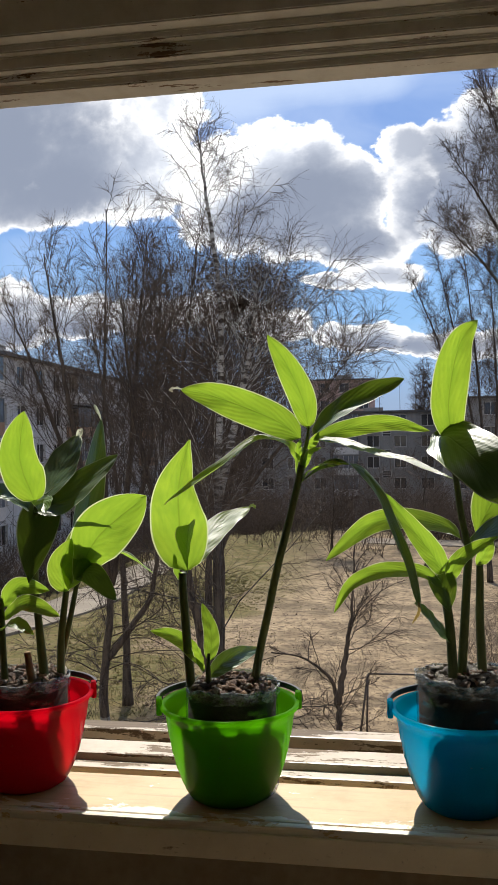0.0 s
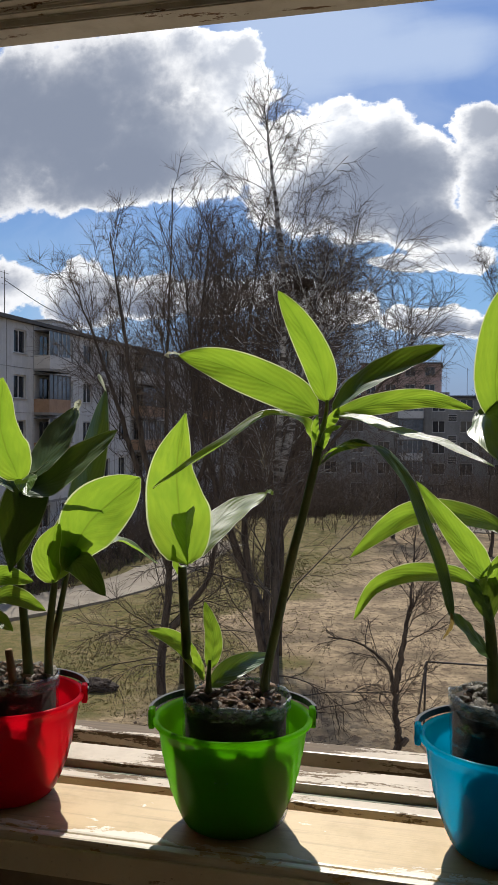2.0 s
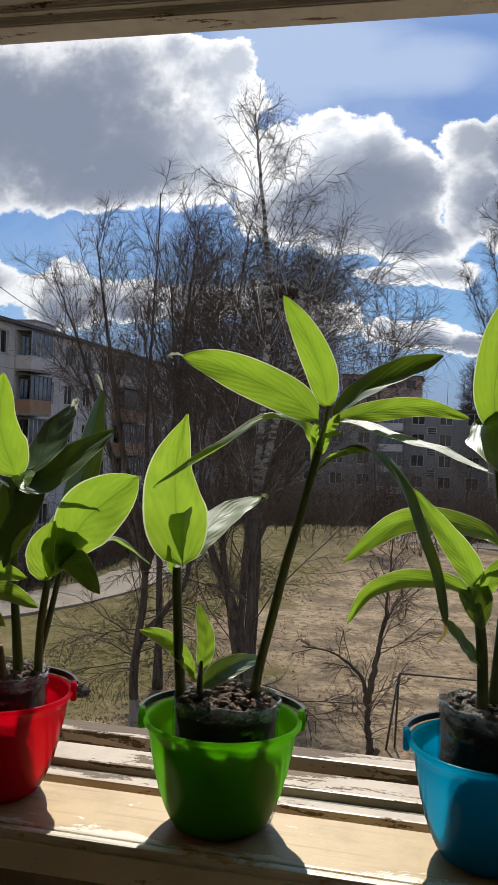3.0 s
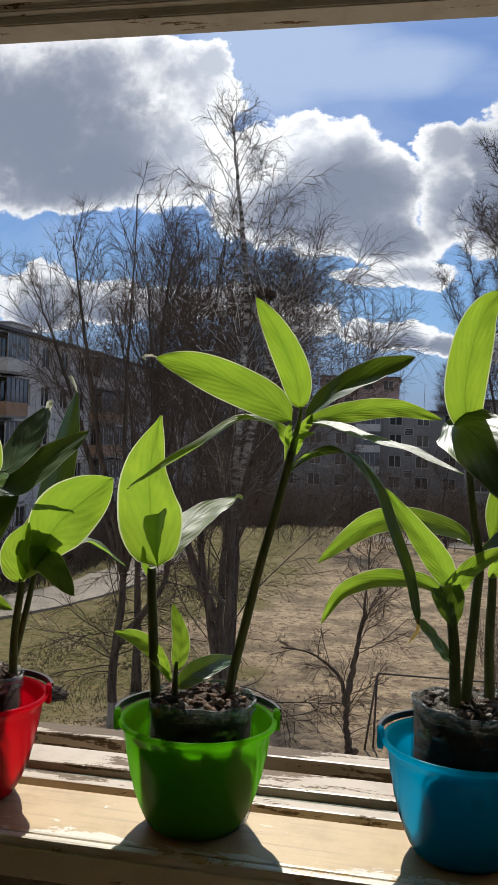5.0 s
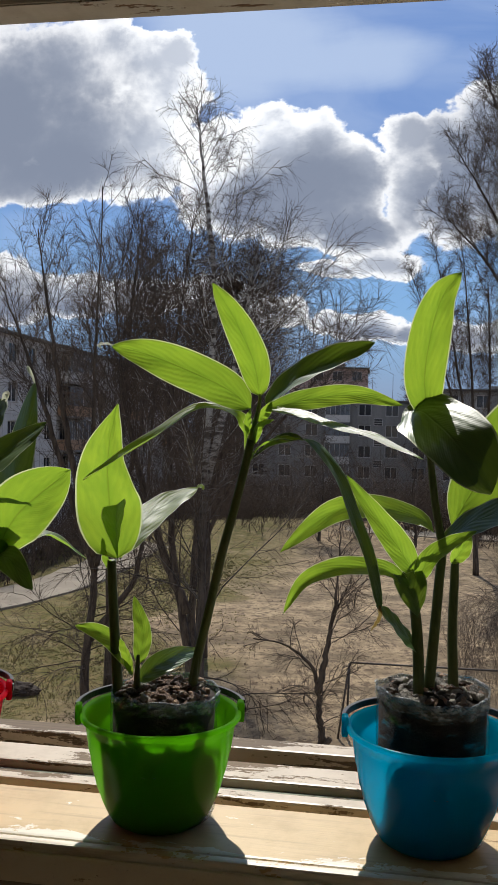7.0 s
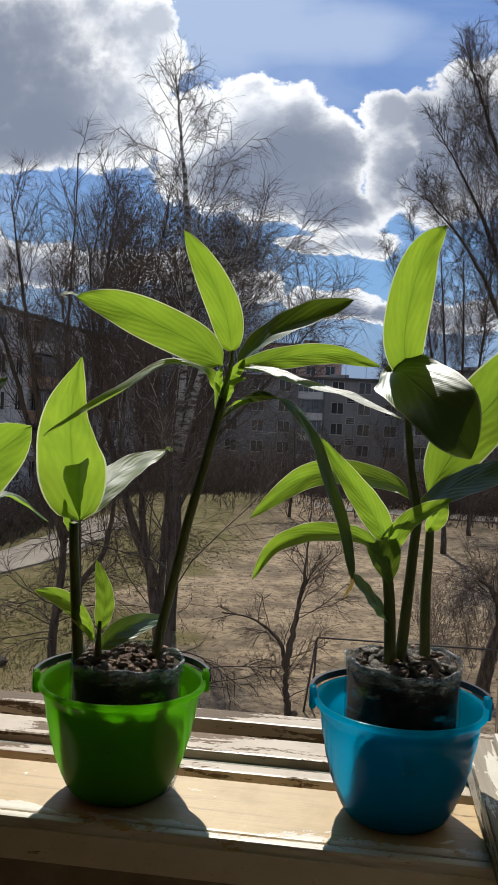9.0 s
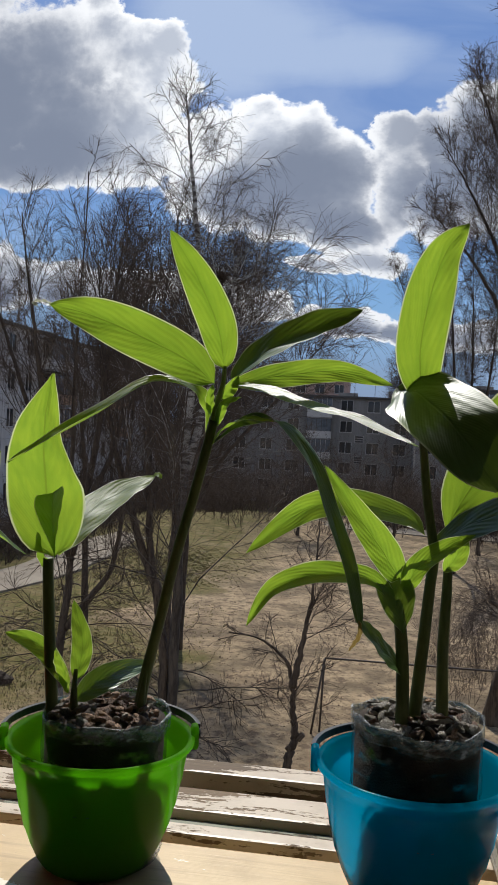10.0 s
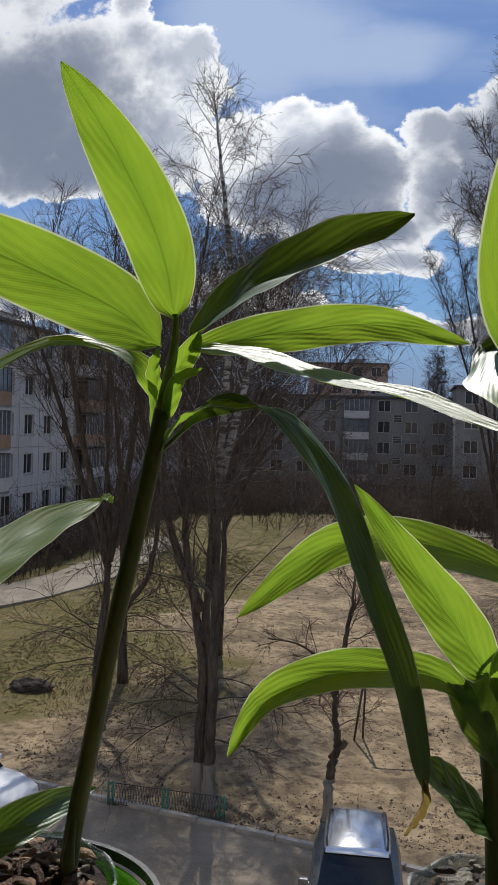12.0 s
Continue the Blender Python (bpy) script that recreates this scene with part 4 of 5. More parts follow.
leaf(b, [(-0.06, 0.092, 0.31), (-0.07, 0.09, 0.325), (-0.075, 0.086, 0.355)], 0.016, (-0.6, -0.7, 0.3), 0.4, 0.45, name="sheath")
c = plant("small ginger offshoot with four young leaves")
stem(c, [(-0.025, 0.085, 0.158), (-0.025, 0.08, 0.178), (-0.024, 0.08, 0.207)], 0.0055, 0.002)
leaf(c, [(-0.023, 0.082, 0.196), (-0.022, 0.092, 0.234), (-0.039, 0.107, 0.275)], 0.024, (0.05, -1, 0.0), 0.2, 0.4)
leaf(c, [(-0.031, 0.085, 0.187), (-0.061, 0.1, 0.215), (-0.089, 0.112, 0.226), (-0.124, 0.125, 0.228)], 0.024, (-0.2, -0.85, 0.3), 0.4, 0.4)
leaf(c, [(-0.024, 0.08, 0.173), (-0.01, 0.1, 0.186), (0.009, 0.13, 0.193), (0.033, 0.185, 0.192)], 0.03, (0.69, -0.44, 0.57), 0.35, 0.45, thin=0.4)
leaf(c, [(-0.031, 0.08, 0.181), (-0.037, 0.078, 0.207), (-0.047, 0.078, 0.227)], 0.018, (-0.5, -0.8, 0.1), 0.4, 0.45)

# plants in the blue bucket
d = plant("ginger plant with an upright leaf over a dark drooping leaf")
stem(d, [(0.332, 0.095, 0.174), (0.337, 0.097, 0.243), (0.342, 0.098, 0.32), (0.344, 0.098, 0.355), (0.334, 0.085, 0.409), (0.326, 0.07, 0.465), (0.32, 0.055, 0.507)], 0.0070, 0.0036)
leaf(d, [(0.321, 0.05, 0.512), (0.316, 0.034, 0.556), (0.322, 0.012, 0.607), (0.332, -0.012, 0.64), (0.348, -0.038, 0.659)], 0.048, (-0.1, -1, 0.0), 0.16, 0.36, wave=0.8)
leaf(d, [(0.3, 0.055, 0.517), (0.318, 0.02, 0.513), (0.352, -0.03, 0.478), (0.384, -0.045, 0.431)], 0.085, (0.20, -0.95, 0.25), 0.14, 0.52, thin=0.08, wave=1.0)
leaf(d, [(0.334, 0.097, 0.373), (0.317, 0.12, 0.387), (0.268, 0.165, 0.395), (0.218, 0.2, 0.388), (0.18, 0.205, 0.365), (0.137, 0.196, 0.327)], 0.034, (0.0, -0.95, 0.25), 0.25, 0.55)
e = plant("ginger plant with broad leaves spreading to the side")
stem(e, [(0.363, 0.112, 0.175), (0.36, 0.115, 0.254), (0.361, 0.117, 0.312), (0.361, 0.118, 0.347)], 0.0068, 0.0048)
leaf(e, [(0.357, 0.118, 0.379), (0.376, 0.12, 0.416), (0.411, 0.125, 0.471), (0.452, 0.125, 0.524), (0.496, 0.12, 0.587)], 0.078, (-0.3, -0.95, 0.0), 0.18, 0.55, wave=0.8)
leaf(e, [(0.344, 0.108, 0.362), (0.381, 0.085, 0.39), (0.421, 0.055, 0.409), (0.459, 0.03, 0.422)], 0.04, (-0.71, -0.54, 0.46), 0.1, 0.45, thin=0.12)
leaf(e, [(0.357, 0.112, 0.335), (0.367, 0.1, 0.353), (0.374, 0.092, 0.379)], 0.022, (0.1, -1, 0.0), 0.4, 0.5)
leaf(e, [(0.318, 0.092, 0.318), (0.328, 0.08, 0.343), (0.351, 0.07, 0.363), (0.381, 0.065, 0.38)], 0.024, (0.1, -0.8, 0.55), 0.3, 0.35)
f = plant("ginger plant with arching narrow leaves and a folded leaf")
stem(f, [(0.321, 0.083, 0.177), (0.318, 0.09, 0.243), (0.313, 0.095, 0.286), (0.307, 0.098, 0.317)], 0.0072, 0.0058)
leaf(f, [(0.31, 0.09, 0.328), (0.29, 0.07, 0.36), (0.266, 0.055, 0.392), (0.231, 0.042, 0.441)], 0.034, (0.35, -0.95, 0.1), 0.3, 0.32)
leaf(f, [(0.317, 0.084, 0.273), (0.308, 0.084, 0.307), (0.296, 0.1, 0.338)], 0.04, (0.1, -0.8, 0.6), 0.4, 0.6, name="sheath", thin=0.25)
leaf(f, [(0.307, 0.092, 0.305), (0.283, 0.078, 0.326), (0.245, 0.062, 0.332), (0.209, 0.055, 0.326), (0.179, 0.058, 0.307), (0.159, 0.062, 0.273)], 0.026, (0.02, -0.79, 0.61), 0.5, 0.45)
leaf(f, [(0.321, 0.1, 0.229), (0.294, 0.07, 0.261), (0.269, 0.02, 0.297)], 0.034, (0.9, -0.16, 0.41), 0.12, 0.42, thin=0.2)

# plants in the red bucket
g = plant("ginger plant with one bright upright leaf and dark side leaves")
stem(g, [(-0.283, 0.10, 0.148), (-0.290, 0.10, 0.22), (-0.294, 0.095, 0.30), (-0.288, 0.085, 0.42)], 0.0075, 0.004)
leaf(g, [(-0.284, 0.072, 0.428), (-0.292, 0.040, 0.49), (-0.263, -0.01, 0.558)], 0.064, (0.15, -1, 0.05), 0.1, 0.40)
leaf(g, [(-0.288, 0.10, 0.42), (-0.278, 0.16, 0.475), (-0.265, 0.20, 0.530)], 0.084, (-0.38, -0.64, 0.66), 0.08, 0.45, thin=0.1)
leaf(g, [(-0.288, 0.08, 0.41), (-0.250, 0.11, 0.432), (-0.186, 0.165, 0.496)], 0.064, (-0.03, -0.69, 0.72), 0.12, 0.45, thin=0.3)
leaf(g, [(-0.285, 0.050, 0.31), (-0.282, 0.075, 0.385), (-0.278, 0.115, 0.438)], 0.062, (0.3, -0.6, 0.74), 0.2, 0.58, thin=0.12)
leaf(g, [(-0.294, 0.09, 0.41), (-0.32, 0.06, 0.44), (-0.345, 0.03, 0.44)], 0.032, (0.74, -0.34, 0.58), 0.2, 0.5, thin=0.15)
leaf(g, [(-0.288, 0.085, 0.43), (-0.262, 0.05, 0.428), (-0.246, 0.02, 0.415)], 0.030, (-0.1, -0.4, 0.9), 0.3, 0.5, thin=0.15)
leaf(g, [(-0.266, 0.198, 0.522), (-0.260, 0.196, 0.534), (-0.254, 0.190, 0.533), (-0.256, 0.188, 0.522)], 0.007, (0.3, -0.8, 0.4), 0.5, 0.4, name="dry_tip", mat="dry_tip")
h = plant("ginger plant with a broad rounded leaf reaching sideways")
stem(h, [(-0.268, 0.125, 0.148), (-0.262, 0.115, 0.22), (-0.248, 0.105, 0.30)], 0.0062, 0.0045)
stem(h, [(-0.268, 0.128, 0.18), (-0.250, 0.118, 0.24), (-0.232, 0.112, 0.315)], 0.005, 0.0035)
leaf(h, [(-0.235, 0.112, 0.31), (-0.190, 0.085, 0.375), (-0.105, 0.045, 0.437)], 0.082, (0.2, -0.95, 0.0), 0.22, 0.58)
leaf(h, [(-0.238, 0.085, 0.295), (-0.224, 0.105, 0.352), (-0.206, 0.135, 0.402)], 0.056, (0.35, -0.6, 0.72), 0.2, 0.52)
leaf(h, [(-0.240, 0.12, 0.32), (-0.245, 0.20, 0.43), (-0.252, 0.28, 0.557)], 0.046, (0.6, -0.5, 0.5), 0.3, 0.40, thin=0.25)
leaf(h, [(-0.234, 0.115, 0.315), (-0.20, 0.19, 0.338), (-0.155, 0.25, 0.298)], 0.040, (-0.1, -0.42, 0.9), 0.2, 0.45)
leaf(h, [(-0.236, 0.11, 0.315), (-0.20, 0.08, 0.320), (-0.150, 0.045, 0.288)], 0.036, (-0.28, -0.66, 0.7), 0.1, 0.45, thin=0.15)
leaf(h, [(-0.250, 0.10, 0.29), (-0.248, 0.085, 0.33), (-0.230, 0.08, 0.372)], 0.042, (0.2, -1, 0.1), 0.6, 0.45)
leaf(h, [(-0.2515, 0.278, 0.553), (-0.256, 0.276, 0.566), (-0.262, 0.274, 0.578), (-0.258, 0.272, 0.566)], 0.005, (0.3, -0.8, 0.4), 0.5, 0.5, name="dry_tip", mat="dry_tip")
i_ = plant("ginger stems with low horizontal leaves")
stem(i_, [(-0.333, 0.07, 0.146), (-0.338, 0.075, 0.2), (-0.343, 0.08, 0.285)], 0.006, 0.004)
leaf(i_, [(-0.340, 0.08, 0.27), (-0.310, 0.07, 0.30), (-0.262, 0.07, 0.296)], 0.03, (0.1, -0.9, 0.3), 0.4, 0.45)
leaf(i_, [(-0.340, 0.08, 0.25), (-0.30, 0.07, 0.275), (-0.252, 0.085, 0.255)], 0.030, (0.0, -0.7, 0.6), 0.3, 0.45)
leaf(i_, [(-0.338, 0.07, 0.235), (-0.310, 0.05, 0.25), (-0.272, 0.035, 0.238)], 0.026, (0.0, -0.45, 0.9), 0.3, 0.45)
stem(i_, [(-0.288, 0.07, 0.146), (-0.292, 0.068, 0.175), (-0.296, 0.066, 0.205)], 0.0065, 0.005, "dry_stub", "stem_dry")


# ---- the yard ----
def yard():
    # one sheet out to the horizon, finer near the house, with low mounds
    xs = sorted(set([-2600, -900, -300, -140, -80] + list(np.arange(-60, 62, 2.0)) + [80, 140, 300, 900, 2600]))
    ys = sorted(set([-2600, -600, -100, -20, 0.41] + list(np.arange(4, 124, 2.0)) + [140, 180, 300, 900, 2900]))
    verts, faces = [], []
    for y in ys:
        for x in xs:
            z = 0.0
            if 22 < y < 120 and abs(x) < 60:
                z = 0.10 * noise.noise((x * 0.2, y * 0.2, 0)) + 1.0 * math.exp(-((x + 12.5) / 7) ** 2 - ((y - 78) / 9) ** 2)
            verts.append((x, y, GROUND + z))
    k = len(xs)
    for j in range(len(ys) - 1):
        for i in range(k - 1):
            faces.append((j * k + i, j * k + i + 1, j * k + k + i + 1, j * k + k + i))
    tagged(raw("ground", verts, faces, "ground"), "sandy trodden yard with patches of worn lawn", "ground", kind="structure")

    def ribbon(name, line, w0, w1, z, mat, label, cat):
        pts = bezier([(x, y, 0) for x, y in line], 10)
        vs, fs = [], []
        for i, p in enumerate(pts):
            d = (pts[min(i + 1, len(pts) - 1)] - pts[max(i - 1, 0)]).normalized()
            s = Vector((-d.y, d.x, 0))
            w = w0 + (w1 - w0) * i / (len(pts) - 1)
            for q in (-1, 1):
                e = p + s * q * (w / 2 + 0.25 * noise.noise((p.x * 0.4, p.y * 0.4, q)))
                vs += [(e.x, e.y, z), (e.x, e.y, z - 0.3)]
            if i:
                a = 4 * i - 4
                fs += [(a, a + 2, a + 6, a + 4), (a + 1, a, a + 4, a + 5), (a + 2, a + 3, a + 7, a + 6)]
        return tagged(raw(name, vs, fs, mat, smooth=False), label, cat, kind="structure")

    ribbon("path", [(-34, 26), (-24, 36.5), (-19.6, 46), (-18.8, 55), (-18.6, 66), (-14, 84), (-4, 88)], 4.6, 3.0, GROUND + 0.13, "asphalt", "pale worn asphalt footpath across the lawn", "path")
    ribbon("road_far", [(-8, 86), (6, 82.5), (30, 80), (60, 79)], 4.5, 4.5, GROUND + 0.12, "asphalt", "pale asphalt drive before the far block", "road")
    # yard road below the window, with its kerb
    slope = -0.22
    vs = [(-60, 2.0, GROUND + 0.02), (60, 2.0, GROUND + 0.02), (60, 18.5 + slope * 60, GROUND + 0.02), (-60, 18.5 - slope * 60, GROUND + 0.02)]
    tagged(raw("road", [*vs, *[(x, y, z - 0.3) for x, y, z in vs]], [(0, 1, 2, 3), (3, 2, 6, 7)], "road", smooth=False), "dusty grey asphalt yard road", "road", kind="structure")
    kerb = thing("kerb", "row of pale concrete kerb stones", "kerb", kind="structure")
    bm = slab(-0.49, 0.49, -0.075, 0.075, -0.2, 0.12, 0.012)
    first = part("kerb_stone", bm, "concrete", kerb)
    ang = math.degrees(math.atan(slope))
    for i in range(-14, 15):
        x = i * 1.0 * math.cos(math.atan(slope))
        ob = first if i == -14 else new("kerb_stone", first.data)
        ob.parent = kerb
        ob.matrix_local = pose(x, 18.58 + slope * x, GROUND + random.uniform(-0.02, 0.01), 0, 0, ang + random.uniform(-1, 1))


yard()


# ---- bare trees ----
def wander(rng, p, d, length, n, jitter, lift):
    pts = [p.copy()]
    for i in range(n):
        d = (d + Vector((rng.gauss(0, jitter), rng.gauss(0, jitter), rng.gauss(0, jitter) + lift))).normalized()
        p = p + d * (length / n)
        pts.append(p.copy())
    return pts


def at(pts, t):
    k = t * (len(pts) - 1)
    i = min(int(k), len(pts) - 2)
    return pts[i].lerp(pts[i + 1], k - i), (pts[i + 1] - pts[i]).normalized()


def aside(rng, d, angle, up=0.0):
    a = d.cross(Vector((rng.gauss(0, 1), rng.gauss(0, 1), rng.gauss(0, 1))))
    a.normalize()
    v = d * math.cos(angle) + a * math.sin(angle)
    v.z += up
    return v.normalized()


def tree(label, base, stems, seed, limbs=26, limb_len=3.2, start=0.3, angle=(35, 65), branchlets=8, twigs=5, twig_len=0.9, droop=-0.05, lift=0.06, bark="bark", r0=0.16, taper=0.02, twig_r=0.006, limb_r=0.4, kind_name="bare_tree", top_len=0.24, twig_mat="twig", low=0, wash=""):
    """stems: lists of points above the base, in metres from it."""
    rng = random.Random(seed)
    ob = thing(kind_name, label, "tree", base)
    bv, bf, tv, tf = [], [], [], []
    for si, ctrl in enumerate(stems):
        pts = bezier([Vector(c) for c in ctrl], 8)
        n = len(pts)
        rr = r0 * (1 if si == 0 else 0.75)
        for i in range(1, n):
            pts[i] = pts[i] + Vector((rng.gauss(0, 0.015), rng.gauss(0, 0.015), 0))
        radii = [max(taper, rr * (1 - i / (n - 1)) ** 0.8 + (0.35 * rr * max(0, 1 - i / 3.0) if ctrl[0][2] < 0.1 else 0)) for i in range(n)]
        tube("trunk", pts, 0, 0, wash if wash and si == 0 else bark, ob, 10, "", radii)
        height = pts[-1].z
        for li in range(limbs):
            t = start + (1 - start) * ((li + rng.random()) / limbs)
            p, d = at(pts, min(0.995, t))
            L = limb_len * (1.08 - (1.08 - top_len) * (t - start) / (1 - start)) * rng.uniform(0.65, 1.15)
            lp = wander(rng, p, aside(rng, d, radians(rng.uniform(*angle)), 0.15), L, 7, 0.10, lift)
            lr = max(0.011, limb_r * rr * (1 - t) ** 0.7 * rng.uniform(0.5, 1.0))
            tube_into(bv, bf, lp, lr, 0.008, 5)
            share = L / limb_len
            nb = max(2, round(branchlets * share))
            for bi in range(nb):
                bt = 0.15 + 0.85 * (bi + rng.random()) / nb
                q, e = at(lp, min(0.99, bt))
                B = L * 0.42 * (1.15 - 0.7 * bt) * rng.uniform(0.6, 1.2)
                bp = wander(rng, q, aside(rng, e, radians(rng.uniform(28, 60)), 0.1), B, 5, 0.15, lift * 0.5)
                tube_into(bv, bf, bp, max(0.0065, lr * 0.4 * (1 - bt)), twig_r, 4)
                for ti in range(round(twigs * 1.55)):
                    w, g_ = at(bp, min(0.99, 0.1 + 0.9 * rng.random()))
                    tp = wander(rng, w, aside(rng, g_, radians(rng.uniform(20, 60))), twig_len * (0.4 + 0.6 * share) * rng.uniform(0.5, 1.2), 2, 0.2, droop)
                    tube_into(tv, tf, tp, twig_r * 0.85, twig_r * 0.45, 3)
    for _ in range(low):  # thin low boughs that hang outwards
        pts = bezier([Vector(c) for c in stems[0]], 8)
        p, d = at(pts, rng.uniform(0.2, 0.42))
        w = rng.uniform(0, 6.283)
        lp = wander(rng, p, Vector((math.cos(w), math.sin(w), 0.45)).normalized(), rng.uniform(2.0, 4.2), 8, 0.14, -0.08)
        tube_into(bv, bf, lp, 0.022, 0.005, 5)
        for bi in range(13):
            q, e_ = at(lp, rng.uniform(0.2, 0.98))
            bp = wander(rng, q, aside(rng, e_, radians(rng.uniform(25, 60))), rng.uniform(0.5, 1.1), 4, 0.16, -0.06)
            tube_into(bv, bf, bp, 0.009, 0.005, 4)
            for ti in range(6):
                w_, g_ = at(bp, rng.uniform(0.1, 0.98))
                tube_into(tv, tf, wander(rng, w_, aside(rng, g_, radians(rng.uniform(20, 60))), rng.uniform(0.25, 0.6), 3, 0.16, -0.08), 0.0045, 0.003, 3)
    raw("crown", bv, bf, bark, ob)
    tagged(raw("brushwood", tv, tf, twig_mat, ob, "fine bare twigs"), kind="stuff")
    return ob


def nearer(stems, k, foot):
    """Scales stems and sets them on a foot of straight trunk."""
    out = [[(x * k, y * k, z * k + foot) for x, y, z in c] for c in stems]
    out[0].insert(0, (0, 0, 0))
    return out


tree("tall bare birch with drooping twigs and a limewashed foot", (-4.34, 20.35, GROUND - 0.02), nearer([[(0, 0, 0), (0.05, 0.05, 3), (0.0, 0.2, 7.2), (0.12, 0.5, 13.4), (-0.35, 0.8, 17), (-0.62, 0.9, 19.0)], [(0.05, 0.25, 8.0), (0.5, 0.4, 10.0), (0.95, 0.5, 12.2), (1.2, 0.5, 14.2)]], 0.883, 1.11), 11, 52, 4.5, 0.38, (30, 55), 12, 7, 0.9, -0.28, 0.0, "birch_bark", 0.17, twig_r=0.0044, limb_r=0.2, top_len=0.16, low=4, wash="birch_washed")
tree("dark bare tree with forked stems beside the birch", (-4.62, 20.5, GROUND - 0.02), nearer([[(0, -0.1, 0), (0.0, 0.0, 2.8), (-0.7, 0.5, 6.3), (-0.9, 0.9, 11), (-0.4, 1.0, 15.4)], [(-0.1, 0.1, 4.2), (-1.2, 0.6, 6.5), (-2.3, 0.9, 10), (-2.8, 1.0, 14.2)]], 0.883, 1.11), 12, 34, 4.4, 0.42, (18, 48), 10, 5, 0.85, 0.0, 0.09, r0=0.18, top_len=0.5, twig_r=0.0056, low=8, limb_r=0.19, wash="bark_washed")
tree("dark bare tree with spreading forked limbs", (-8.8, 24.8, GROUND - 0.02), [[(0, 0, 0), (-0.1, 0, 2.2), (0.1, 0.2, 5.2), (-0.1, 0.3, 10), (0.1, 0.2, 17.0)], [(0.0, 0.1, 2.9), (0.75, 0.2, 3.9), (1.5, 0.3, 5.4), (1.8, 0.4, 10), (2.2, 0.4, 14.5)], [(0.1, 0.2, 5.0), (-1.0, 0.3, 8.0), (-2.2, 0.3, 11.5), (-3.4, 0.2, 14.4)], [(0.05, 0.2, 5.5), (-0.7, -0.2, 9.0), (-1.3, -0.3, 12.5), (-1.8, -0.3, 15.6)], [(0.1, 0.2, 5.2), (0.7, 0.4, 9.0), (1.0, 0.5, 13.0), (1.3, 0.6, 16.2)]], 13, 24, 3.3, 0.34, (20, 50), 10, 6, 0.8, 0.0, 0.06, r0=0.17, top_len=0.42, twig_r=0.0054, low=14, limb_r=0.2, wash="bark_washed")
tree("dark bare tree among others on the lawn", (-6.5, 30.0, GROUND - 0.02), [[(0, 0, 0), (0.1, 0, 4), (0.1, 0.3, 8), (0.6, 0.3, 16.4)], [(0.1, 0.2, 6.5), (1.2, 0.4, 10), (2.2, 0.5, 15.0)], [(0.1, 0.2, 6.5), (-1.2, 0.4, 10), (-2.1, 0.5, 15.4)]], 14, 30, 5.0, 0.42, (18, 50), 10, 5, 1.0, 0.0, 0.08, r0=0.15, top_len=0.5, twig_r=0.0068, limb_r=0.19)
tree("bare tree with thin spreading limbs", (-6.0, 26.8, GROUND - 0.02), [[(0, 0, 0), (0.05, 0, 4), (0.2, 0.2, 7), (1.4, 0.3, 10), (2.6, 0.3, 13.0)], [(0.15, 0.1, 6.2), (1.6, 0, 8.4), (3.4, 0.3, 10.6), (4.9, 0.3, 12.6)]], 15, 26, 3.8, 0.45, (22, 55), 9, 5, 0.9, 0.0, 0.06, r0=0.12, top_len=0.5, twig_r=0.0062, limb_r=0.19)
tree("dark bare tree standing behind its neighbour", (-9.7, 29.7, GROUND - 0.02), [[(0, 0, 0), (-0.1, 0, 4), (-0.5, 0.2, 9), (-1.4, 0.3, 14.4)], [(-0.3, 0, 6), (0.8, 0.3, 9), (1.4, 0.3, 15)]], 16, 34, 5.2, 0.38, (18, 50), 10, 5, 1.0, 0.0, 0.08, r0=0.16, top_len=0.5, twig_r=0.0068, limb_r=0.19, low=8)
tree("bare tree further back on the lawn", (-8.6, 38, GROUND - 0.02), [[(0, 0, 0), (0.2, 0, 5), (0.4, 0.3, 10), (0.2, 0.3, 16)], [(0.2, 0, 6), (-1.2, 0.3, 9), (-1.8, 0.3, 14.5)]], 26, 36, 5.2, 0.36, (22, 54), 10, 5, 1.2, 0.02, 0.07, r0=0.16, twig_r=0.0085, top_len=0.5, limb_r=0.19)
tree("bare tree behind the birch", (-7.2, 34.5, GROUND - 0.02), [[(0, 0, 0), (0.1, 0, 5), (-0.2, 0.3, 9), (0.2, 0.3, 14)], [(0, 0, 5), (1.2, 0.3, 8), (1.8, 0.3, 12.5)]], 27, 36, 5.2, 0.36, (22, 54), 10, 5, 1.2, 0.02, 0.06, r0=0.14, twig_r=0.0085, top_len=0.5, limb_r=0.19)
small_tree = tree("small pruned tree with a crooked limewashed trunk and thin shoots", (-1.36, 20.2, GROUND - 0.02), nearer([[(0, 0, 0), (0.1, 0, 0.75), (0.22, 0, 1.25), (0.12, 0, 1.8), (0.06, 0, 2.53), (-0.15, 0.05, 3.2), (-0.87, 0.05, 3.72), (-1.7, 0, 3.85)], [(0.06, 0, 2.5), (0.25, 0.05, 3.5), (0.45, 0.1, 4.85), (0.58, 0.1, 6.7)]], 0.905, 0.9), 17, 17, 1.9, 0.40, (28, 80), 8, 5, 0.6, -0.12, 0.03, r0=0.13, twig_r=0.0042, limb_r=0.13, wash="bark_washed")
part("cut_stump", lathe([(0, 0), (0.075, 0), (0.07, 0.14), (0.062, 0.2), (0, 0.21)], 10), "bark", small_tree, "sawn side branch", m=pose(0.27, -0.02, 1.9, 0, 38, 0))
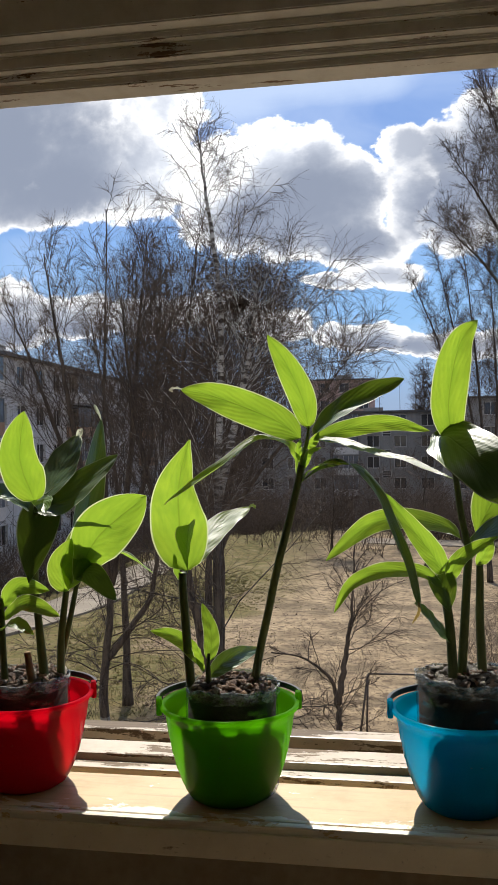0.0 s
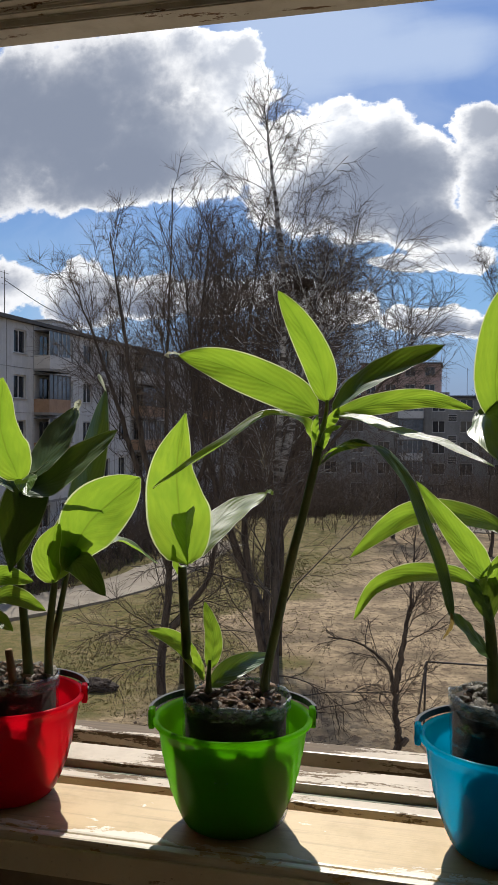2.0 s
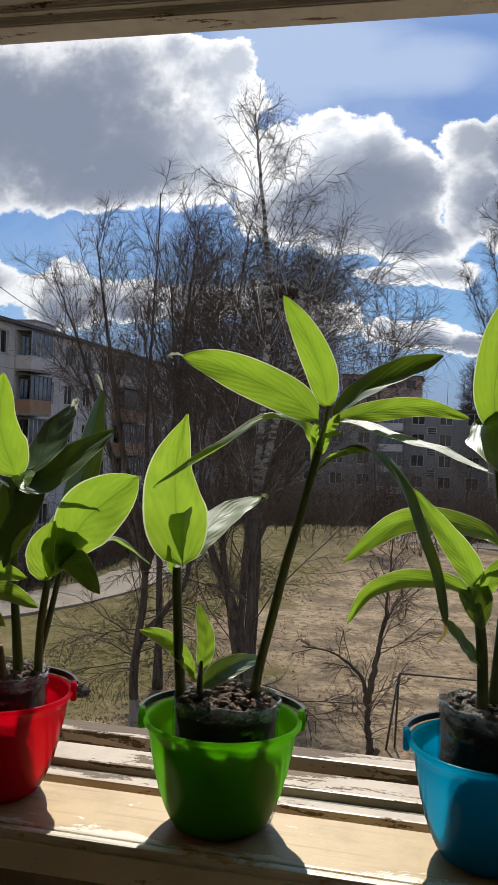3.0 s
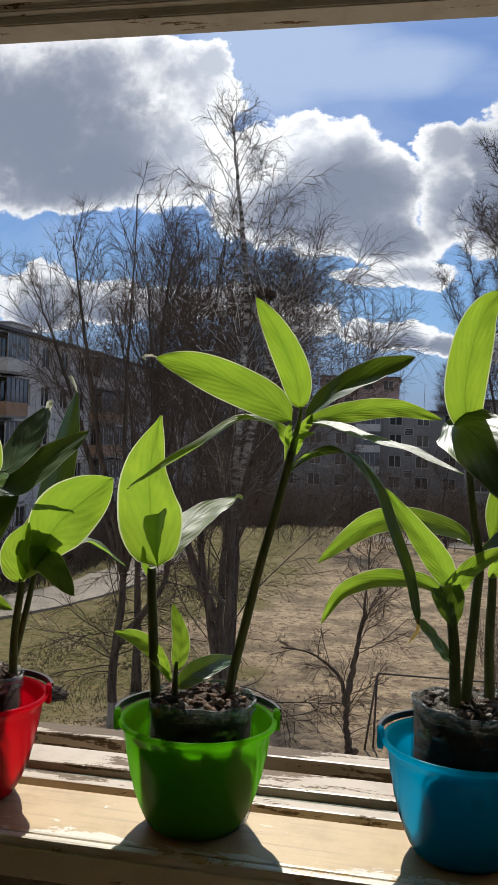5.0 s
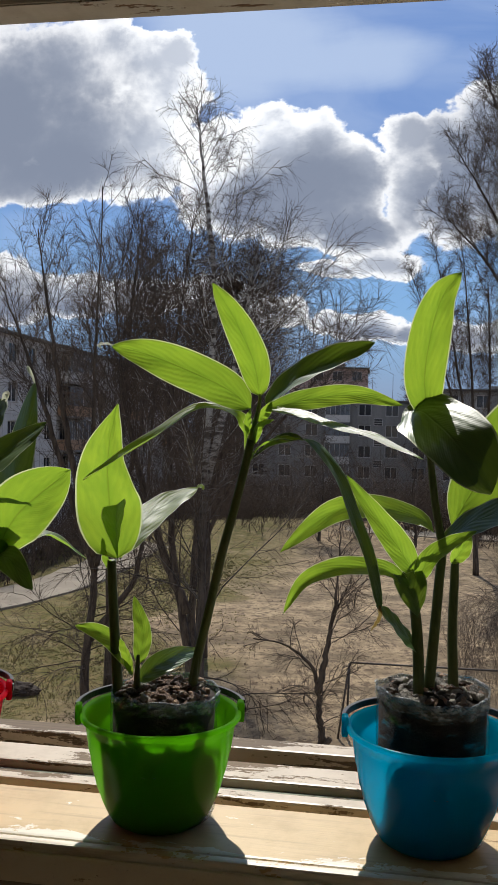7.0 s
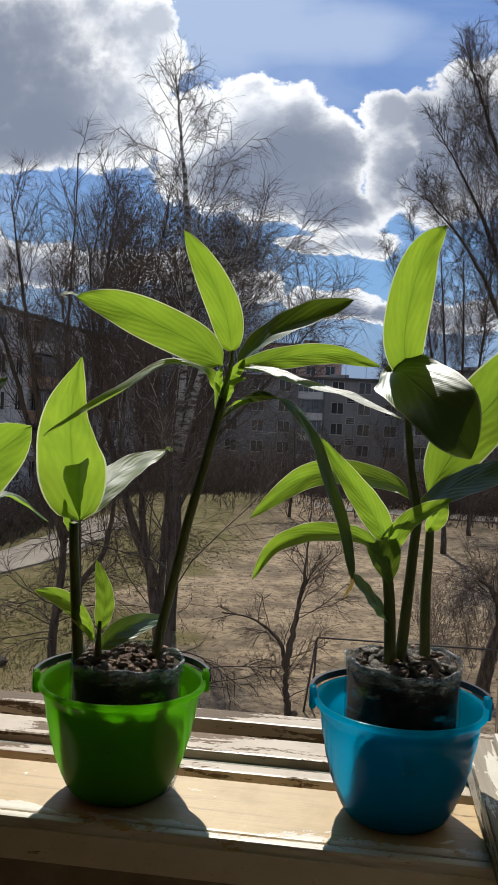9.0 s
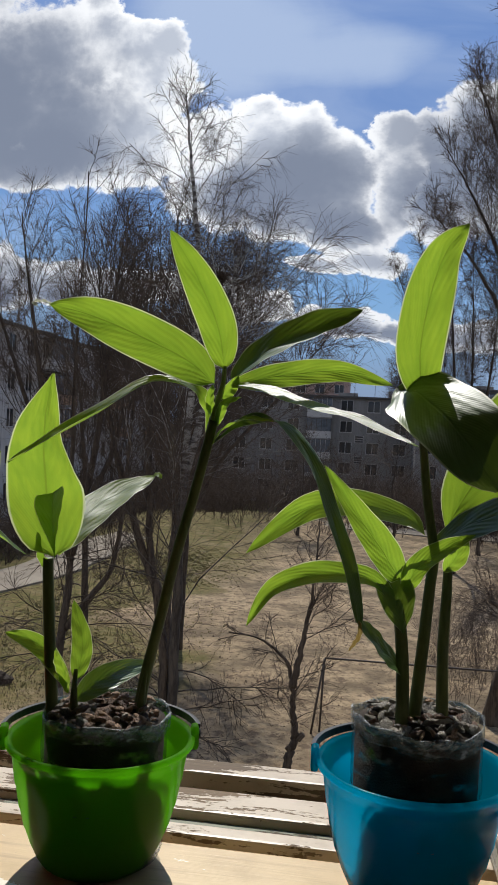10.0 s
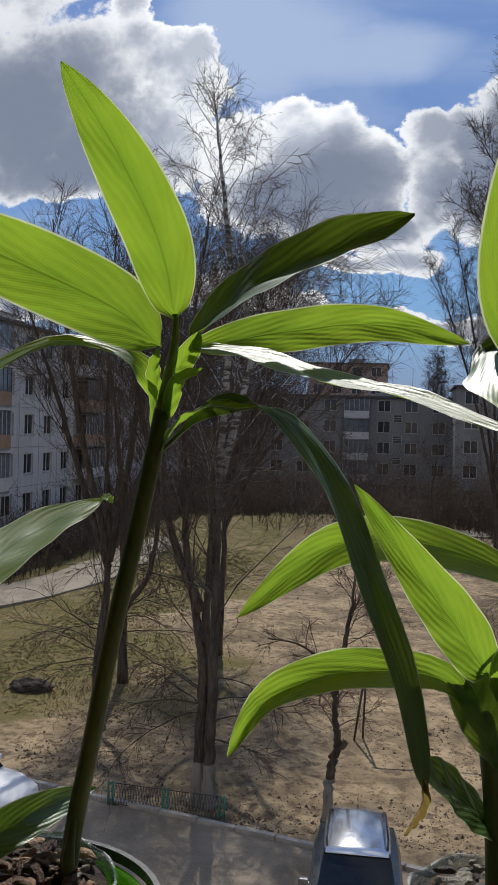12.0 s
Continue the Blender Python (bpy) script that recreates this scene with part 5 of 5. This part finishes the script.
tree("pruned old tree with a crooked stump and hanging shoots", (4.65, 28.6, GROUND - 0.02), [[(0, 0, 0), (0.2, -0.3, 1.6), (0.45, -0.5, 3.0), (0.1, -0.6, 3.9), (-0.3, -0.6, 4.2)], [(0.4, -0.5, 3.0), (1.3, -0.4, 4.4), (2.2, -0.2, 6.2)]], 18, 24, 2.8, 0.55, (30, 80), 9, 6, 1.7, -0.38, 0.02, r0=0.27, taper=0.06, twig_r=0.0045, limb_r=0.15)
tree("tall bare poplar with dense ascending branches", (6.7, 36.5, GROUND - 0.02), [[(0, 0, 0), (0.1, 0, 8), (-0.1, 0, 13.5), (-0.5, 0, 18.5), (-1.0, -0.1, 22.5), (-1.5, -0.2, 26.3)], [(-0.1, 0, 12.0), (-0.9, 0.3, 15.5), (-2.2, 0.3, 18.6), (-3.9, 0.3, 21.6)], [(0.05, 0, 10.5), (-0.9, -0.2, 13.5), (-2.4, -0.3, 16.4), (-4.3, -0.3, 18.6)], [(-0.3, 0, 15.5), (-1.0, -0.3, 19.0), (-2.0, -0.3, 22.0), (-2.9, -0.3, 24.4)], [(0.1, 0, 12), (1.4, 0, 17), (1.8, 0, 24)]], 19, 34, 3.6, 0.26, (22, 50), 11, 6, 0.85, 0.0, 0.09, r0=0.2, twig_r=0.0072, top_len=0.4, limb_r=0.2)
tree("tall bare tree with many upright stems", (6.3, 60.0, GROUND - 0.02), [[(0, 0, 0), (-0.2, 0, 6), (-0.5, 0, 12), (-1.0, 0, 18), (-1.6, 0, 23.6)], [(-0.1, 0, 5), (-1.0, 0.3, 11), (-2.2, 0.5, 17.5), (-3.5, 0.6, 23.4)], [(-0.1, 0, 4.5), (-1.6, -0.3, 11), (-3.3, -0.4, 16.5), (-5.0, -0.5, 20.8)], [(0, 0, 4.5), (0.6, 0.2, 11), (0.5, 0.3, 17), (0.2, 0.3, 22.6)], [(0, 0, 5.0), (1.5, -0.2, 11.5), (2.0, -0.3, 17), (2.2, -0.3, 22.0)]], 20, 26, 3.6, 0.34, (14, 40), 10, 6, 1.1, 0.0, 0.1, r0=0.17, twig_r=0.0105, top_len=0.4, limb_r=0.22)
tree("distant bare tree behind the far block", (3.9, 125.0, GROUND), [[(0, 0, 0), (0, 0, 8), (0, 0, 19)]], 21, 70, 6.0, 0.4, (20, 55), 9, 6, 1.4, 0.0, 0.12, r0=0.26, twig_r=0.02, top_len=0.4, limb_r=0.2)
tree("low spreading bare tree before the far block", (2.2, 66, GROUND - 0.02), [[(0, 0, 0), (0.2, 0, 2), (-0.1, 0, 5), (0.4, 0, 9.5)]], 51, 30, 5.6, 0.22, (35, 75), 9, 5, 1.6, -0.06, 0.03, r0=0.16, twig_r=0.013, limb_r=0.3)
tree("low spreading bare tree before the far block", (-5.5, 73, GROUND - 0.02), [[(0, 0, 0), (0.1, 0, 2), (0.3, 0, 5), (0.0, 0, 9.0)]], 52, 28, 5.2, 0.22, (35, 75), 9, 5, 1.6, -0.06, 0.03, r0=0.15, twig_r=0.013, limb_r=0.3)
tree("low spreading bare tree before the far block", (9.2, 70, GROUND - 0.02), [[(0, 0, 0), (-0.1, 0, 2.4), (-0.4, 0, 5.5), (0.0, 0, 10.0)]], 53, 30, 5.6, 0.22, (35, 75), 9, 5, 1.6, -0.06, 0.03, r0=0.16, twig_r=0.013, limb_r=0.3)
nest_rng = random.Random(5)
nv, nf = [], []
for _ in range(150):
    a_, r_ = nest_rng.uniform(0, 6.283), nest_rng.uniform(0.05, 0.42)
    p = Vector((r_ * math.cos(a_), r_ * math.sin(a_), nest_rng.uniform(-0.28, 0.1) * (0.4 + r_)))
    d_ = Vector((-math.sin(a_), math.cos(a_), nest_rng.gauss(0, 0.25))).normalized()
    tube_into(nv, nf, [p - d_ * 0.3, p, p + d_ * 0.3], 0.02, 0.012, 4)
nest = raw("bird_nest", nv, nf, "twig")
nest.matrix_world = pose(-3.80, 20.75, 4.2) @ Matrix.Diagonal((0.66, 0.66, 0.8, 1))
tagged(nest, "dark bird nest of sticks in a tree fork", "nest")


def thicket(label, boxes, seed, count, height, mat="twig", r=0.012):
    """Bare shrubs nobody could count."""
    rng = random.Random(seed)
    v, f = [], []
    for _ in range(count):
        x0, x1, y0, y1 = rng.choice(boxes)
        p = Vector((rng.uniform(x0, x1), rng.uniform(y0, y1), GROUND))
        for s in range(3):
            d = Vector((rng.gauss(0, 0.35), rng.gauss(0, 0.35), 1)).normalized()
            H = height * rng.uniform(0.4, 1.1)
            pts = wander(rng, p, d, H, 5, 0.16, 0.0)
            tube_into(v, f, pts, r, r * 0.4, 3)
            for k in range(4):
                q, e = at(pts, rng.uniform(0.3, 0.95))
                tube_into(v, f, wander(rng, q, aside(rng, e, radians(rng.uniform(25, 65))), H * 0.35, 3, 0.2, 0.0), r * 0.6, r * 0.3, 3)
    ob = raw("bare_shrubs", v, f, mat)
    return tagged(ob, label, "shrubs", kind="stuff")


thicket("brown bare shrubs along the far block", [(-22, 30, 92, 103), (2, 24, 84, 92)], 31, 950, 4.2, r=0.03)
thicket("dark bare shrubs under the side block", [(-25, -21.5, 42, 100), (-24, -14, 88, 100)], 32, 850, 4.5, r=0.025)
thicket("thin bare saplings in front of the far block", [(-15, 4, 72, 92), (6, 20, 74, 84)], 34, 260, 8.5, r=0.022)
thicket("low bare shoots on the sandy ground", [(3, 9, 30, 40)], 33, 160, 2.6, r=0.007)


# ---- blocks of flats ----
def block(name, label, width, floors, storey, bays, wall_mat, base_h=1.0, depth=12.0, balconies=(), roof_h=0.9, ochre=(), stairs=()):
    """A block of flats with its face towards -y, from x = 0 to width, standing on z = 0."""
    ob = thing(name, label, "apartment building")
    H = base_h + floors * storey
    pitch = width / bays
    ww, wh, sill_h = min(1.55, pitch * 0.55), 1.45, 0.85
    bm = bmesh.new()
    box(bm, 0, width, 0.35, depth, 0, H)
    box(bm, 0, width, 0, 0.349, 0, base_h + sill_h)
    for fl in range(floors):
        z = base_h + fl * storey + sill_h
        if fl:
            box(bm, 0, width, 0, 0.349, z - storey + wh, z)
        x = 0.0
        for b_ in range(bays):
            c = (b_ + 0.5) * pitch
            box(bm, x, c - ww / 2, 0, 0.349, z, z + wh)
            x = c + ww / 2
        box(bm, x, width, 0, 0.349, z, z + wh)
    box(bm, 0, width, 0, 0.349, base_h + (floors - 1) * storey + sill_h + wh, H)
    part("wall", bm, wall_mat, ob)
    bm = bmesh.new()
    for fl in range(1, floors):
        box(bm, 0.02, width - 0.02, -0.02, -0.002, base_h + fl * storey - 0.015, base_h + fl * storey + 0.015)
    for b_ in range(1, bays):
        box(bm, b_ * pitch - 0.015, b_ * pitch + 0.015, -0.018, -0.003, base_h, H)
    tagged(part("panel_joint", bm, "panel_far", ob), kind="stuff")
    bm = slab(-0.3, width + 0.3, -0.35, depth + 0.3, H, H + 0.22)
    roof = part("roof", bm, "roof", ob)
    for k in range(max(1, int(width / 14))):
        x = 6 + 14 * k
        part("vent_shaft", slab(x, x + 2.4, 2.5, 3.6, H + 0.22, H + 0.22 + roof_h), "panel_far", roof)
    # one window, shared by all openings
    xs_, zs_ = [-ww / 2, -ww / 2 + 0.08, -0.04, 0.04, ww / 2 - 0.08, ww / 2], [0, 0.08, wh - 0.08, wh]
    fr = bmesh.new()
    grid = {(i, j): fr.verts.new((x, 0.12, z)) for i, x in enumerate(xs_) for j, z in enumerate(zs_)}
    cells = [fr.faces.new((grid[i, j], grid[i + 1, j], grid[i + 1, j + 1], grid[i, j + 1])) for i in range(5) for j in range(3) if j != 1 or i in (0, 2, 4)]
    ext = bmesh.ops.extrude_face_region(fr, geom=cells)
    bmesh.ops.translate(fr, verts=[v for v in ext["geom"] if isinstance(v, bmesh.types.BMVert)], vec=(0, 0.06, 0))
    bmesh.ops.recalc_face_normals(fr, faces=fr.faces)
    sl = slab(-ww / 2 - 0.05, ww / 2 + 0.05, -0.08, 0.10, -0.05, -0.001)
    sill_me = bpy.data.meshes.new("sill")
    sl.to_mesh(sill_me), sl.free()
    sill_me.materials.append(M["concrete"])
    frame_me = bpy.data.meshes.new("window")
    fr.to_mesh(frame_me), fr.free()
    frame_me.materials.append(M["frame_white"])
    pn = slab(-ww / 2 + 0.05, ww / 2 - 0.05, 0.15, 0.34, 0.05, wh - 0.05)
    pane_me = bpy.data.meshes.new("pane")
    pn.to_mesh(pane_me), pn.free()
    pane_me.materials.append(M["window_dark"])
    for fl in range(floors):
        z = base_h + fl * storey + sill_h
        for b_ in range(bays):
            c = (b_ + 0.5) * pitch
            if b_ in balconies and fl > 0:
                bal = part("balcony", slab(c - pitch * 0.46, c + pitch * 0.46, -1.05, -0.004, z - sill_h - 0.1, z - sill_h + 0.05), "panel_far", ob)
                for q in ((c - pitch * 0.46, c + pitch * 0.46, -1.06, -1.01), (c - pitch * 0.46, c - pitch * 0.46 + 0.05, -1.005, -0.004), (c + pitch * 0.46 - 0.05, c + pitch * 0.46, -1.005, -0.004)):
                    part("parapet", slab(*q, z - sill_h + 0.051, z + 0.05), "balcony_rust" if fl in ochre else "balcony", bal)
                for q in np.linspace(c - pitch * 0.46, c + pitch * 0.46 - 0.05, 6):
                    part("post", slab(q, q + 0.05, -1.055, -1.015, z + 0.051, z + wh + 0.1), "frame_white" if fl != 3 else "metal_dark", bal)
                part("glazing", slab(c - pitch * 0.455, c + pitch * 0.455, -1.03, -1.02, z + 0.055, z + wh + 0.1), "balcony_glass", bal)
                part("balcony_roof", slab(c - pitch * 0.47, c + pitch * 0.47, -1.1, -0.004, z + wh + 0.101, z + wh + 0.16), "roof", bal)
            wdw = new("window", frame_me)
            wdw.parent = ob
            wdw.location = (c, 0, z)
            pane = new("pane", pane_me)
            pane.parent = wdw
            ledge = new("sill", sill_me)
            ledge.parent = wdw
    for b_ in stairs:
        for fl in range(floors - 1):
            z = base_h + (fl + 1) * storey - 0.35
            part("stair_window", slab((b_ + 1) * pitch - 0.55, (b_ + 1) * pitch + 0.55, -0.028, -0.006, z, z + 0.9), "frame_white", ob)
            for k in range(3):
                part("stair_pane", slab((b_ + 1) * pitch - 0.48, (b_ + 1) * pitch + 0.48, -0.04, -0.0285, z + 0.06 + k * 0.28, z + 0.28 + k * 0.28), "window_dark", ob)
    return ob


side_block = block("apartment_block", "grey five storey panel block with glazed balconies", 72, 5, 2.75, 22, "panel", 2.05, 12, (3, 8, 9, 14, 18, 19), 0.8, (2, 3))
side_block.matrix_world = Matrix(((0, -1, 0, -26), (1, 0, 0, 38.8), (0, 0, 1, GROUND), (0, 0, 0, 1)))
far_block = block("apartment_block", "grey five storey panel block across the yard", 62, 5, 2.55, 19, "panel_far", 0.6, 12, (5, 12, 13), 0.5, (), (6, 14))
far_block.matrix_world = pose(-24, 106, GROUND)
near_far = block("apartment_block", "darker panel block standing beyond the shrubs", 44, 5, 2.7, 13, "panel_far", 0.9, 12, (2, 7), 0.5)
near_far.matrix_world = pose(5.2, 97, GROUND)
brick_block = block("brick_building", "red brick tower block rising behind the grey block", 12, 7, 2.7, 4, "brick", 0.6, 10, (), 0.8)
brick_block.matrix_world = pose(-15.5, 135, GROUND)


def antenna(x, y, z, h, seed):
    rng = random.Random(seed)
    ob = thing("roof_antenna", "thin rooftop television antenna on a mast", "antenna", (x, y, z), "antennas on the roof")
    tube("mast", [(0, 0, 0), (0, 0, h)], 0.03, 0.02, "metal_dark", ob, 6)
    for k in range(3):
        zz = h - 0.15 - 0.35 * k
        tube("crossbar", [(0, -0.5 + 0.1 * k, zz), (0, 0.5 - 0.1 * k, zz)], 0.014, 0.014, "metal_dark", ob, 5)


ROOF = GROUND + 2.05 + 5 * 2.75 + 0.22
for k, (y_, h_) in enumerate(((47.2, 3.0), (58.3, 3.2), (63.5, 2.4), (71, 2.8), (83, 2.6))):
    antenna(-27.2, y_, ROOF, h_, k)
for k, x_ in enumerate((-2.0, 0.5, 2.4)):
    antenna(x_, 108, GROUND + 0.6 + 5 * 2.55 + 0.22, 3.4, 9 + k)


hatch = thing("roof_hatch", "pale rendered roof hatch box on the side block", "hatch", (-27.6, 54.6, ROOF))
part("hatch_wall", slab(-0.7, 0.7, -1.6, 1.6, -0.1, 0.62, 0.02), "balcony", hatch)
part("hatch_lid", slab(-0.8, 0.8, -1.75, 1.75, 0.622, 0.70, 0.02), "frame_white", hatch)
cable = thing("roof_cable", "thin black cable slung between roof antennas", "cable")
tube("cable_line", bezier([(-27.2, 47.2, ROOF + 2.4), (-27.2, 52.5, ROOF + 1.5), (-27.2, 58.3, ROOF + 1.0)], 8), 0.025, 0.025, "metal_dark", cable, 5)


# ---- cars, fence, drying frame ----
def loft(sections):
    """Joins closed sections (lists of points) into a skin with end caps."""
    bm = bmesh.new()
    rings = [[bm.verts.new(p) for p in s] for s in sections]
    k = len(rings[0])
    for a_, b_ in zip(rings, rings[1:]):
        for i in range(k):
            bm.faces.new((a_[i], a_[(i + 1) % k], b_[(i + 1) % k], b_[i]))
    bm.faces.new(rings[0][::-1]), bm.faces.new(rings[-1])
    bmesh.ops.recalc_face_normals(bm, faces=bm.faces)
    return bm


def car(label, paint, roof_paint, m):
    """A car whose nose points to -y, standing on z = 0."""
    ob = thing("car", label, "car")
    ob.matrix_world = m
    # lower body: y, half width, bottom, top
    secs = [(-2.2, 0.62, 0.32, 0.62), (-2.1, 0.76, 0.24, 0.78), (-1.6, 0.86, 0.22, 0.92), (-0.9, 0.88, 0.22, 0.98), (0.2, 0.89, 0.22, 1.0), (1.2, 0.89, 0.22, 1.02), (1.95, 0.85, 0.26, 1.02), (2.15, 0.74, 0.34, 0.92)]
    part("body", loft([[(-w + 0.07, y, z0), (-w, y, z0 + 0.15), (-w, y, z1 - 0.2), (-w + 0.08, y, z1 - 0.03), (-w * 0.5, y, z1), (w * 0.5, y, z1), (w - 0.08, y, z1 - 0.03), (w, y, z1 - 0.2), (w, y, z0 + 0.15), (w - 0.07, y, z0)] for y, w, z0, z1 in secs]), paint, ob, smooth=True)
    glass = [(-1.05, 0.74, 0.98, 1.0), (-0.35, 0.70, 0.98, 1.50), (1.45, 0.66, 1.0, 1.53), (2.0, 0.66, 1.0, 1.08)]
    part("greenhouse", loft([[(-w, y, z0), (-w + 0.08 * (z1 - z0) * 2, y, z1), (w - 0.08 * (z1 - z0) * 2, y, z1), (w, y, z0)] for y, w, z0, z1 in glass]), "car_glass", ob, "dark tinted glass")
    rf = [(-0.42, 0.60, 1.49, 1.515), (-0.2, 0.635, 1.50, 1.565), (0.6, 0.64, 1.52, 1.60), (1.3, 0.585, 1.51, 1.585), (1.6, 0.50, 1.46, 1.51)]
    roof = part("roof", loft([[(-w, y, z0), (-w + 0.05, y, z1 - 0.01), (0, y, z1 + 0.012), (w - 0.05, y, z1 - 0.01), (w, y, z0)] for y, w, z0, z1 in rf]), roof_paint, ob, "glossy roof", True)
    for s in (-1, 1):
        tube("roof_rail", [(s * 0.57, -0.25, 1.56), (s * 0.585, 0.0, 1.63), (s * 0.56, 1.1, 1.64), (s * 0.53, 1.35, 1.57)], 0.02, 0.02, "car_dark", roof, 6)
        part("mirror", slab(-0.1, 0.1, -0.05, 0.06, -0.06, 0.07, 0.03), paint, ob, m=pose(s * 0.97, -0.72, 1.06))
        part("headlight", slab(-0.16, 0.16, -0.03, 0.05, -0.06, 0.06, 0.02), "glass", ob, m=pose(s * 0.6, -2.12, 0.66))
        for y in (-1.38, 1.35):
            wl = part("wheel", lathe([(0.19, -0.1), (0.31, -0.1), (0.335, -0.06), (0.335, 0.06), (0.31, 0.1), (0.19, 0.1), (0.19, -0.1)], 24), "rubber", ob, smooth=True, m=pose(s * 0.80, y, 0.335, 0, 90, 0))
            part("rim", lathe([(0, 0.07), (0.1, 0.075), (0.185, 0.09), (0.187, -0.09), (0, -0.09)], 16), "car_silver", wl)
    tube("aerial", [(0, 1.35, 1.58), (0, 1.5, 1.86)], 0.008, 0.004, "metal_dark", roof, 5)
    return ob


car("dark grey parked estate car with a bright glossy roof", "car_grey", "car_silver", pose(-0.46, 16.2, GROUND + 0.02, 0, 0, 3))
car("white parked hatchback on the yard road", "car_white", "car_white", pose(-10.4, 18.7, GROUND + 0.02, 0, 0, 78))


def low_fence():
    ob = thing("low_fence", "low green metal lawn fence with wire panels", "fence")
    p0, p1 = Vector((-6.7, 19.9, GROUND)), Vector((-3.85, 19.75, GROUND))
    for k in range(3):
        p = p0.lerp(p1, k / 2)
        for s in (-0.06, 0.06):
            tube("post", [p + Vector((s, 0, -0.1)), p + Vector((s, 0, 0.62))], 0.022, 0.022, "fence_green", ob, 6)
        for z in (0.15, 0.35, 0.55):
            tube("post_rung", [p + Vector((-0.06, 0, z)), p + Vector((0.06, 0, z))], 0.012, 0.012, "fence_green", ob, 5)
    for z in (0.06, 0.58):
        tube("rail", [p0 + Vector((0, 0, z)), p1 + Vector((0, 0, z))], 0.012, 0.012, "metal_dark", ob, 5)
    v, f = [], []
    for k in range(40):
        a_, b_ = p0.lerp(p1, k / 40), p0.lerp(p1, (k + 1) / 40)
        for q0, q1 in ((a_ + Vector((0, 0, 0.06)), b_ + Vector((0, 0, 0.58))), (a_ + Vector((0, 0, 0.58)), b_ + Vector((0, 0, 0.06)))):
            tube_into(v, f, [q0, q1], 0.006, 0.006, 3)
    tagged(raw("wire_mesh", v, f, "metal_dark", ob), "thin wire lattice", kind="stuff")


def litter():
    """Clods, dead leaves and broken twigs strewn over the yard."""
    rng = random.Random(77)
    v, f = [], []
    for _ in range(17000):
        y = 19.5 + 32 * rng.random() ** 1.6
        x = rng.uniform(-0.42, 0.25) * y - 1
        if y < 18.8 - 0.22 * x:
            continue
        s = rng.uniform(0.012, 0.045) * (2.2 if rng.random() < 0.04 else 1)
        a_ = rng.uniform(0, 6.28)
        z = GROUND + 0.10 * noise.noise((x * 0.2, y * 0.2, 0)) - 0.012 if y > 22 else GROUND - 0.01
        k = len(v)
        for q in range(4):
            w = a_ + q * 1.571
            v.append((x + s * rng.uniform(0.6, 1.3) * math.cos(w), y + s * rng.uniform(0.6, 1.3) * math.sin(w), z))
        v.append((x, y, z + s * rng.uniform(0.5, 1.1)))
        f += [(k, k + 1, k + 4), (k + 1, k + 2, k + 4), (k + 2, k + 3, k + 4), (k + 3, k, k + 4)]
    tagged(raw("ground_litter", v, f, "litter", smooth=False), "dead leaves and clods strewn over the sandy ground", "litter", kind="stuff")
    heap = bmesh.new()
    bmesh.ops.create_icosphere(heap, subdivisions=4, radius=1.0)
    for q in heap.verts:
        n_ = noise.noise(q.co * 2.2) * 0.25 + noise.noise(q.co * 7) * 0.12
        q.co = Vector((q.co.x * 0.75, q.co.y * 0.45, max(-0.1, q.co.z) * 0.35)) * (1 + n_)
    h_ = part("earth_mound", heap, "soil", None, m=pose(-12.6, 28.2, GROUND))
    tagged(h_, "small dark heap of earth on the yard", "heap")


def lawn():
    """Tufts of worn grass on the lawn beside the footpath and on the bank."""
    rng = random.Random(41)
    v, f = [], []
    for k in range(9000):
        if k % 3:
            x, y = -4 - 12 * rng.random() ** 0.8, 25.5 + 18 * rng.random() ** 1.2
            if rng.random() < 1.1 * (x + 16) / 12:
                continue
        else:
            x, y = rng.gauss(-12, 2.2), rng.uniform(48, 74)
        z = GROUND + 0.10 * noise.noise((x * 0.2, y * 0.2, 0)) - 0.02
        for b in range(5):
            a_, h_, w_ = rng.uniform(0, 6.28), rng.uniform(0.04, 0.11) * (1 if y < 44 else 1.6), rng.uniform(0.01, 0.025)
            px, py = x + rng.gauss(0, 0.06), y + rng.gauss(0, 0.06)
            n0 = len(v)
            v += [(px - w_, py, z), (px + w_, py, z), (px + 0.6 * h_ * math.cos(a_), py + 0.6 * h_ * math.sin(a_), z + h_)]
            f.append((n0, n0 + 1, n0 + 2))
    tagged(raw("lawn_grass", v, f, "grass", smooth=False), "worn yellowish grass tufts on the lawn", "grass", kind="stuff")


litter()
lawn()
low_fence()
dry = thing("drying_frame", "rusty steel pipe frame for drying laundry", "frame")
for x_, y_ in ((-0.98, 26.0), (-0.72, 26.25), (5.2, 26.3)):
    tube("post", [(x_ - 0.12, y_, GROUND - 0.1), (-0.78 if x_ < 0 else x_, 26.1, GROUND + 2.35)], 0.035, 0.035, "metal_dark", dry, 8)
tube("top_bar", [(-0.78, 26.1, GROUND + 2.37), (5.2, 26.3, GROUND + 2.37)], 0.03, 0.03, "metal_dark", dry, 8)
